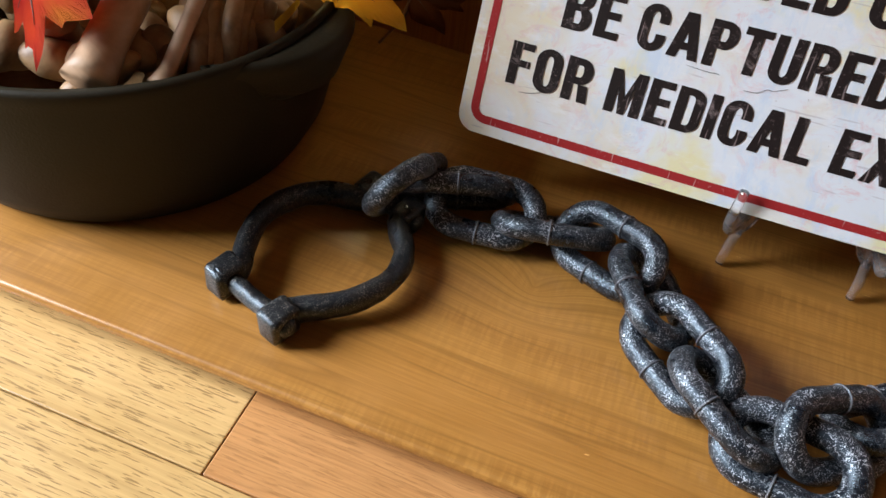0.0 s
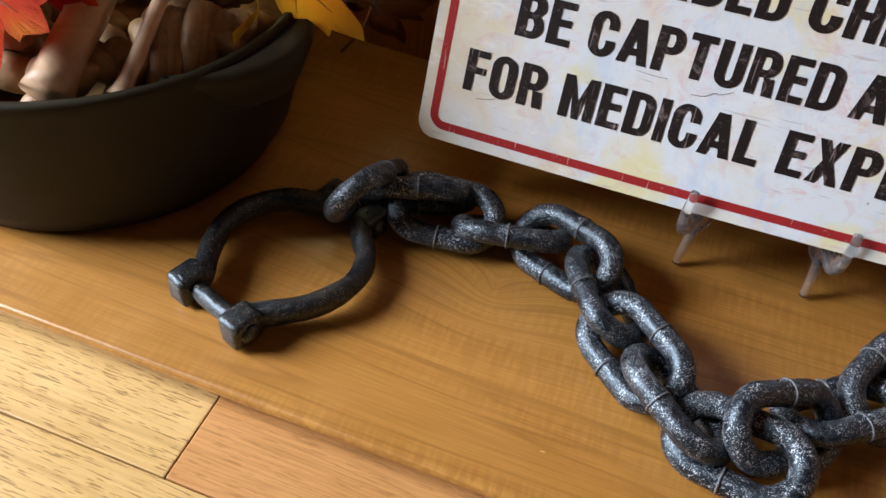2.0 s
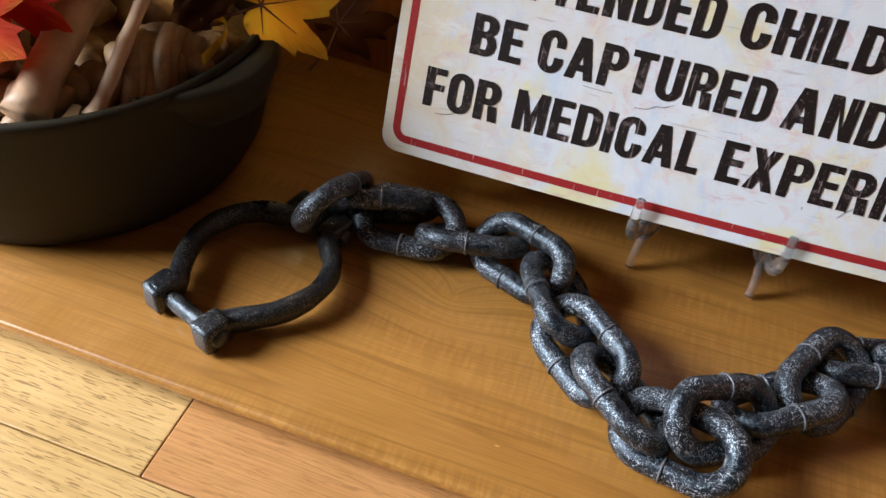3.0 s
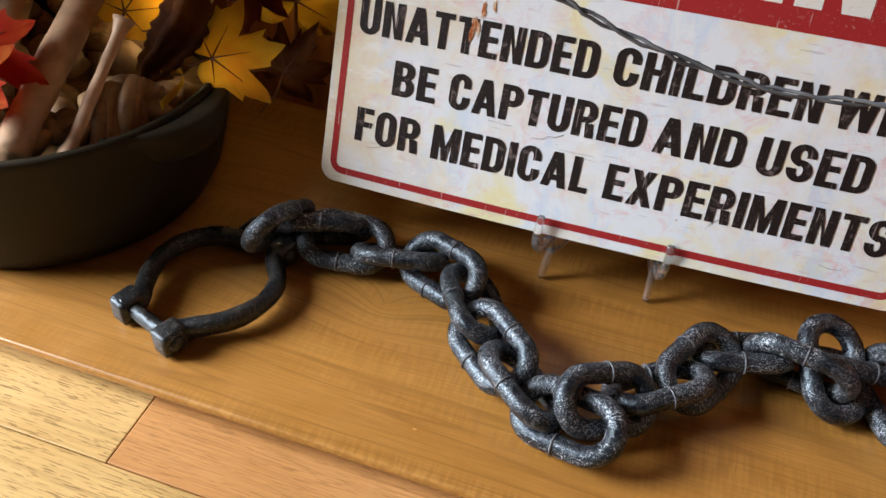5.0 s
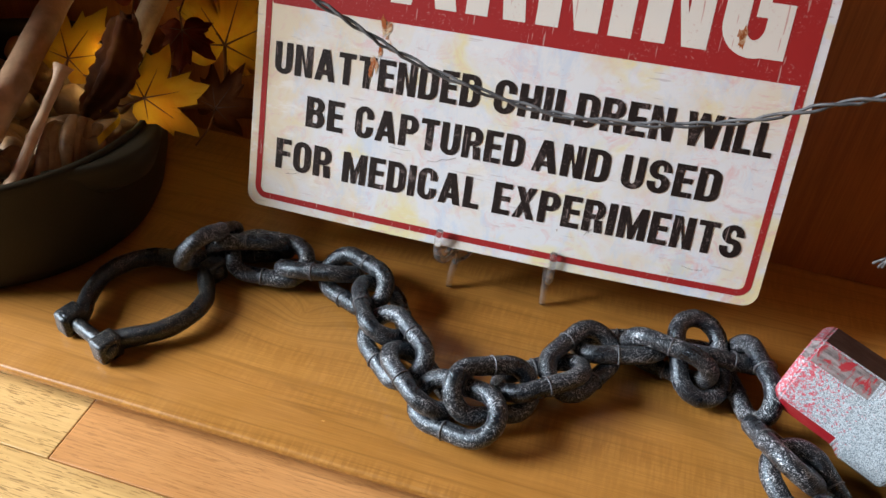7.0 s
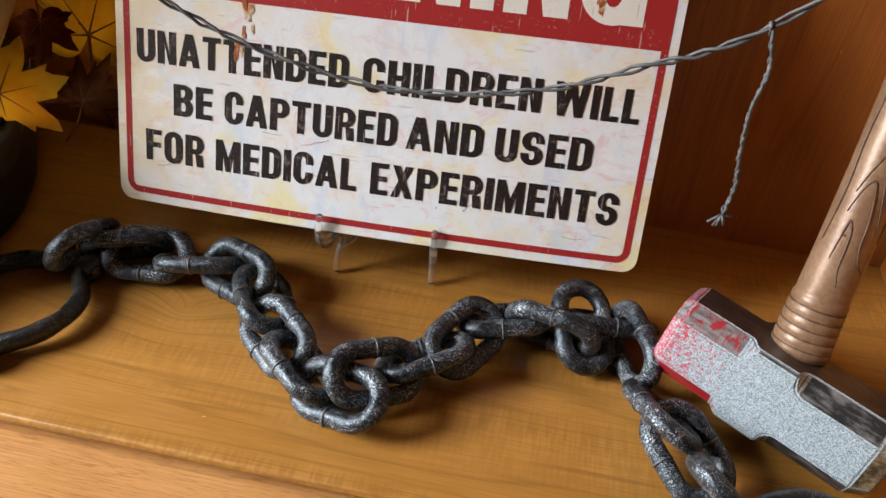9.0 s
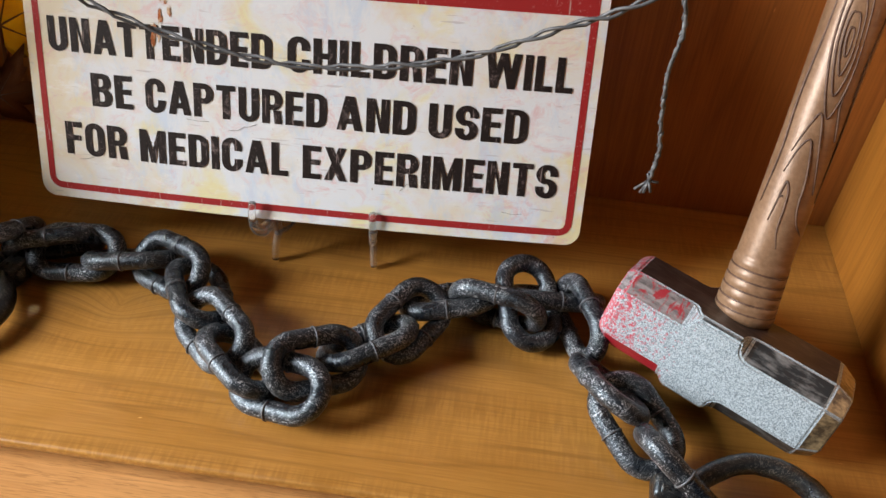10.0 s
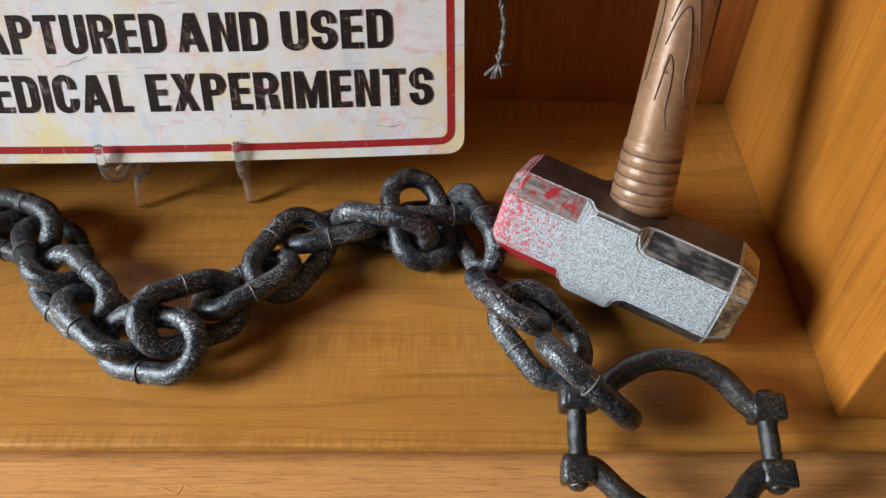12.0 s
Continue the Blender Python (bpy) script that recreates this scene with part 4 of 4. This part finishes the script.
def aim(o, tip, side):
    """A leaf's frame: its middle, where its long lobe ends, and a point to its right."""
    o, ty = Vector(o), (Vector(tip) - Vector(o)).normalized()
    nz = (Vector(side) - o).cross(ty).normalized()
    nx = ty.cross(nz)
    return Matrix.Translation(o) @ Matrix((nx, ty, nz)).transposed().to_4x4()


def maple_leaf(at, size, mat, colour, seed, cup=0.25, stem=True):
    """A fabric maple leaf: lobed outline, cupped blade, raised veins."""
    rng = random.Random(seed)
    lobes = [(90, 1.0), (41, 0.95), (139, 0.95), (-12, 0.68), (192, 0.68)]
    half = [(90, 1.0), (83, 0.80), (77, 0.71), (72, 0.77), (68, 0.60), (62, 0.47), (55, 0.62), (48, 0.80), (41, 0.95), (35, 0.74), (27, 0.65), (21, 0.71), (16, 0.53), (8, 0.44), (-2, 0.56), (-12, 0.68), (-20, 0.50), (-35, 0.42), (-55, 0.34), (-72, 0.20)]
    corners = half[::-1] + [(180 - d, r) for d, r in half[1:]]
    corners = [(d, r * (1 + rng.uniform(-0.05, 0.05))) for d, r in corners]
    out = [(d0 + (d1 - d0) * k / 3, r0 + (r1 - r0) * k / 3) for (d0, r0), (d1, r1) in zip(corners, corners[1:]) for k in range(3)] + corners[-1:]

    def place(px, py):
        d = math.hypot(px, py)
        return Vector((px, py, size * (cup * (d / size) ** 2 * math.sin(2.3 * math.atan2(py, px) + seed) - 0.10 * d / size)))

    bm = bmesh.new()
    mid = bm.verts.new((0, 0, 0))
    inner = [bm.verts.new(place(size * 0.5 * r * math.cos(radians(d)), size * 0.5 * r * math.sin(radians(d)))) for d, r in out]
    outer = [bm.verts.new(place(size * r * math.cos(radians(d)), size * r * math.sin(radians(d)))) for d, r in out]
    for k in range(len(out) - 1):
        bm.faces.new((mid, inner[k], inner[k + 1]))
        bm.faces.new((inner[k], outer[k], outer[k + 1], inner[k + 1]))
    bmesh.ops.solidify(bm, geom=bm.faces[:], thickness=0.0004)
    t = thing("maple_leaf", at, colour + " fabric maple leaf with dark veins in the cauldron", "leaf", "autumn leaves")
    part("blade", bm, mat, t)
    for a, s in lobes:
        pts = [place(size * s * q * math.cos(radians(a)), size * s * q * math.sin(radians(a))) + Vector((0, 0, 0.0004)) for q in (0.0, 0.18, 0.36, 0.52)]
        part("vein", tube(pts, lambda q: size * 0.011 * (1.1 - 0.85 * q), 6), vein_brown, t, "dark brown raised vein")
    if stem:
        part("stem", tube([Vector((0, 0, 0)), Vector((0.1 * size, -0.4 * size, -0.05 * size)), Vector((0.02 * size, -0.85 * size, -0.2 * size))], size * 0.02, 6), vein_brown, t, "dark brown stem")
    return t


maple_leaf(aim((-0.168, 0.127, 0.098), (-0.132, 0.136, 0.107), (-0.146, 0.127, 0.075)), 0.040, leaf_yellow, "yellow", 1, 0.12)
maple_leaf(aim((-0.230, 0.142, 0.103), (-0.2187, 0.1609, 0.1267), (-0.1977, 0.1517, 0.1109)), 0.040, leaf_yellow, "golden yellow", 2, 0.15)
maple_leaf(aim((-0.157, 0.201, 0.1005), (-0.1552, 0.2263, 0.1340), (-0.1322, 0.1841, 0.0738)), 0.060, leaf_yellow, "yellow", 3, 0.15)
maple_leaf(aim((-0.176, 0.185, 0.114), (-0.1694, 0.1679, 0.0901), (-0.200, 0.180, 0.105)), 0.030, leaf_red, "dark red", 4)
maple_leaf(aim((-0.153, 0.175, 0.069), (-0.1434, 0.1890, 0.0860), (-0.1288, 0.1625, 0.0483)), 0.034, leaf_brown, "dark brown", 5)
maple_leaf(aim((-0.160, 0.160, 0.076), (-0.1604, 0.1724, 0.0624), (-0.172, 0.163, 0.066)), 0.017, leaf_brown, "dry brown", 8)
maple_leaf(aim((-0.250, 0.047, 0.107), (-0.2120, 0.0330, 0.1080), (-0.250, 0.031, 0.084)), 0.036, leaf_orange, "orange-red", 6, 0.15)
maple_leaf(aim((-0.252, 0.064, 0.116), (-0.2200, 0.0560, 0.1070), (-0.245, 0.050, 0.090)), 0.036, leaf_orange, "orange-red", 7)
maple_leaf(aim((-0.198, 0.174, 0.136), (-0.190, 0.192, 0.160), (-0.175, 0.169, 0.129)), 0.032, leaf_red, "dark red", 9)


def curled_leaf(points, width, seed):
    """A dry leaf rolled into a ragged, fluted scroll."""
    rng = random.Random(seed)
    pts = smooth_path([Vector(p) - Vector(points[0]) for p in points], 6)
    bm = bmesh.new()
    rows = []
    for i, p in enumerate(pts):
        q = i / (len(pts) - 1)
        r = width * (0.35 + 0.8 * math.sin(math.pi * min(1, q * 0.9 + 0.1))) * rng.uniform(0.85, 1.1)
        rows.append([bm.verts.new(p + Vector((r * math.cos(a) * (1 + 0.28 * math.cos(5 * a + 3 * q)), 0.7 * r * math.sin(a) * (1 + 0.28 * math.cos(5 * a + 3 * q)), 0.25 * r * math.sin(3 * a)))) for a in [radians(200 + 290 * k / 27) for k in range(28)]])
    for p, q in zip(rows, rows[1:]):
        for k in range(27):
            bm.faces.new((p[k], p[k + 1], q[k + 1], q[k]))
    bmesh.ops.solidify(bm, geom=bm.faces[:], thickness=0.0004)
    tagged(part("curled_leaf", bm, leaf_brown, None, at=Matrix.Translation(points[0])), "dry brown curled leaf standing in the cauldron", "leaf", "autumn leaves")


curled_leaf([(-0.171, 0.128, 0.148), (-0.177, 0.128, 0.129), (-0.187, 0.127, 0.108), (-0.201, 0.125, 0.089), (-0.211, 0.122, 0.074)], 0.011, 3)


def ribbon(points, width):
    bm = bmesh.new()
    pts = smooth_path(points, 6)
    rows = [[bm.verts.new(p + Vector((0, 0, s * width * (1 - 0.6 * i / len(pts))))) for s in (-1, 1)] for i, p in enumerate(pts)]
    for a, b in zip(rows, rows[1:]):
        bm.faces.new((a[0], a[1], b[1], b[0]))
    bmesh.ops.solidify(bm, geom=bm.faces[:], thickness=0.0005)
    tagged(part("leaf_scrap", bm, leaf_yellow, None), "bright yellow scrap of leaf curling inside the cauldron rim", "leaf", "autumn leaves")


ribbon([Vector(p) for p in ((-0.179, 0.094, 0.0845), (-0.178, 0.104, 0.0865), (-0.180, 0.116, 0.0865), (-0.187, 0.124, 0.087), (-0.196, 0.120, 0.086))], 0.0028)


# ---- fairy light tucked under a leaf ----
def fairy_light(x, y, z, turn):
    t = thing("fairy_light", pose(x, y, z, 0, 0, turn), "tiny warm fairy light on a thin wire, set to brighten the leaves in the cauldron", "fairy light", "fairy lights")
    bm = bmesh.new()
    bmesh.ops.create_uvsphere(bm, u_segments=12, v_segments=8, radius=0.0022)
    part("bulb", bm, bulb_glow, t, "glowing warm bulb")
    part("wire", tube(smooth_path([(0, 0, 0), (-0.008, -0.006, 0.002), (-0.016, -0.008, -0.001), (-0.018, -0.001, -0.004), (-0.010, 0.004, -0.002), (-0.004, 0.012, 0.008), (-0.006, 0.020, 0.015)], 8), 0.00045, 6), vein_brown, t, "thin dark wire")


fairy_light(-0.166, 0.143, 0.086, 0)
# three more bulbs, added out of sight to brighten the golden leaves
fairy_light(-0.158, 0.222, 0.092, 150)
fairy_light(-0.213, 0.156, 0.100, 70)
fairy_light(-0.216, 0.174, 0.083, 200)


# ---- wire garland across the front of the bay ----
def barbed(points, seed, name, label):
    rng = random.Random(seed)
    path = smooth_path(points, 14)
    mid = path[0].copy()
    t = thing(name, Matrix.Translation(mid), label, "wire")
    for phase in (0, math.pi):
        pts = []
        for i, p in enumerate(path):
            a = i * 0.75 + phase
            pts.append(p - mid + Vector((0, 0.0008 * math.cos(a), 0.0008 * math.sin(a))) + Vector((rng.gauss(0, 0.00018), 0, rng.gauss(0, 0.00018))))
        part("strand", tube(pts, 0.00058, 6), wire_grey, t)
    return t, path, mid


garland, path, mid = barbed([(-0.30, 0.02, 0.44), (-0.20, 0.02, 0.345), (-0.10, 0.02, 0.272), (-0.035, 0.02, 0.240), (0.001, 0.02, 0.2265), (0.037, 0.02, 0.212), (0.083, 0.02, 0.2045), (0.129, 0.02, 0.2112), (0.165, 0.02, 0.2265), (0.196, 0.02, 0.2445), (0.25, 0.02, 0.30), (0.33, 0.02, 0.40)], 3, "wire_garland", "twisted grey wire garland hung across the bay")
tail, path2, mid2 = barbed([(0.195, 0.0195, 0.2455), (0.1985, 0.019, 0.232), (0.1975, 0.019, 0.217), (0.199, 0.0195, 0.203), (0.201, 0.02, 0.190), (0.2005, 0.02, 0.178)], 5, "wire_tail", "frayed grey wire end hanging from the garland")
for k in range(7):
    r2 = random.Random(40 + k)
    e = path2[-1] - mid2
    part("frayed_end", tube([e, e + Vector((r2.uniform(-0.004, 0.004), r2.uniform(-0.002, 0.002), r2.uniform(-0.006, 0.004)))], 0.0005, 5), wire_grey, tail)


# ---- strip floor ----
def plank(x0, x1, y0, y1, mat, name="plank"):
    ob = part(name, box(x0 - (x0 + x1) / 2, x1 - (x0 + x1) / 2, y0 - (y0 + y1) / 2, y1 - (y0 + y1) / 2, -0.0041, 0, 0.0006), mat, bpy.data.objects["floor"], smooth=False, at=TURNED @ pose((x0 + x1) / 2, (y0 + y1) / 2, FLOOR))
    return ob


rng = random.Random(2)
STRIP = 0.057
plank(-1.0, -0.1387, -0.0405, 0.0008, beech)
plank(-0.1381, 0.62, -0.0405, 0.0008, oak_red)
plank(0.6206, 1.4, -0.0405, 0.0008, beech)
plank(-1.4, -1.0006, -0.0405, 0.0008, oak_red)
for i in range(12):
    y1 = -0.0411 - i * STRIP
    x = -1.4 + rng.uniform(0, 0.4)
    plank(-1.4, x - 0.0006, y1 - STRIP + 0.0006, y1, beech)
    while x < 1.4:
        w = rng.uniform(0.6, 1.1)
        plank(x, min(1.4, x + w) - 0.0006, y1 - STRIP + 0.0006, y1, beech if (i < 1 or rng.random() < 0.6) else oak_red)
        x += w


def wood_mark(points, z, width, mat, parent, name, label):
    """A shallow raised sliver along the points."""
    bm = tube(smooth_path([(x, y, z) for x, y in points], 5), lambda q: width * (0.25 + 0.75 * math.sin(math.pi * min(1, max(0.0, q)))), 6, flat=0.25, up=(0, 0, 1))
    for v in bm.verts:
        v.co.z = z + (v.co.z - z) * 0.25
    part(name, bm, mat, parent, label)


pale_grain = plastic("pale_grain", (0.52, 0.275, 0.072), 0.4)
wood_mark([(0.0560, -0.0135), (0.0629, -0.0150), (0.0663, -0.0140), (0.0735, -0.0165), (0.0758, -0.0125), (0.0813, -0.0148), (0.0907, -0.0130)], FLOOR + 0.0001, 0.0004, pale_grain, bpy.data.objects["floor"], "scratch", "thin pale scratch")
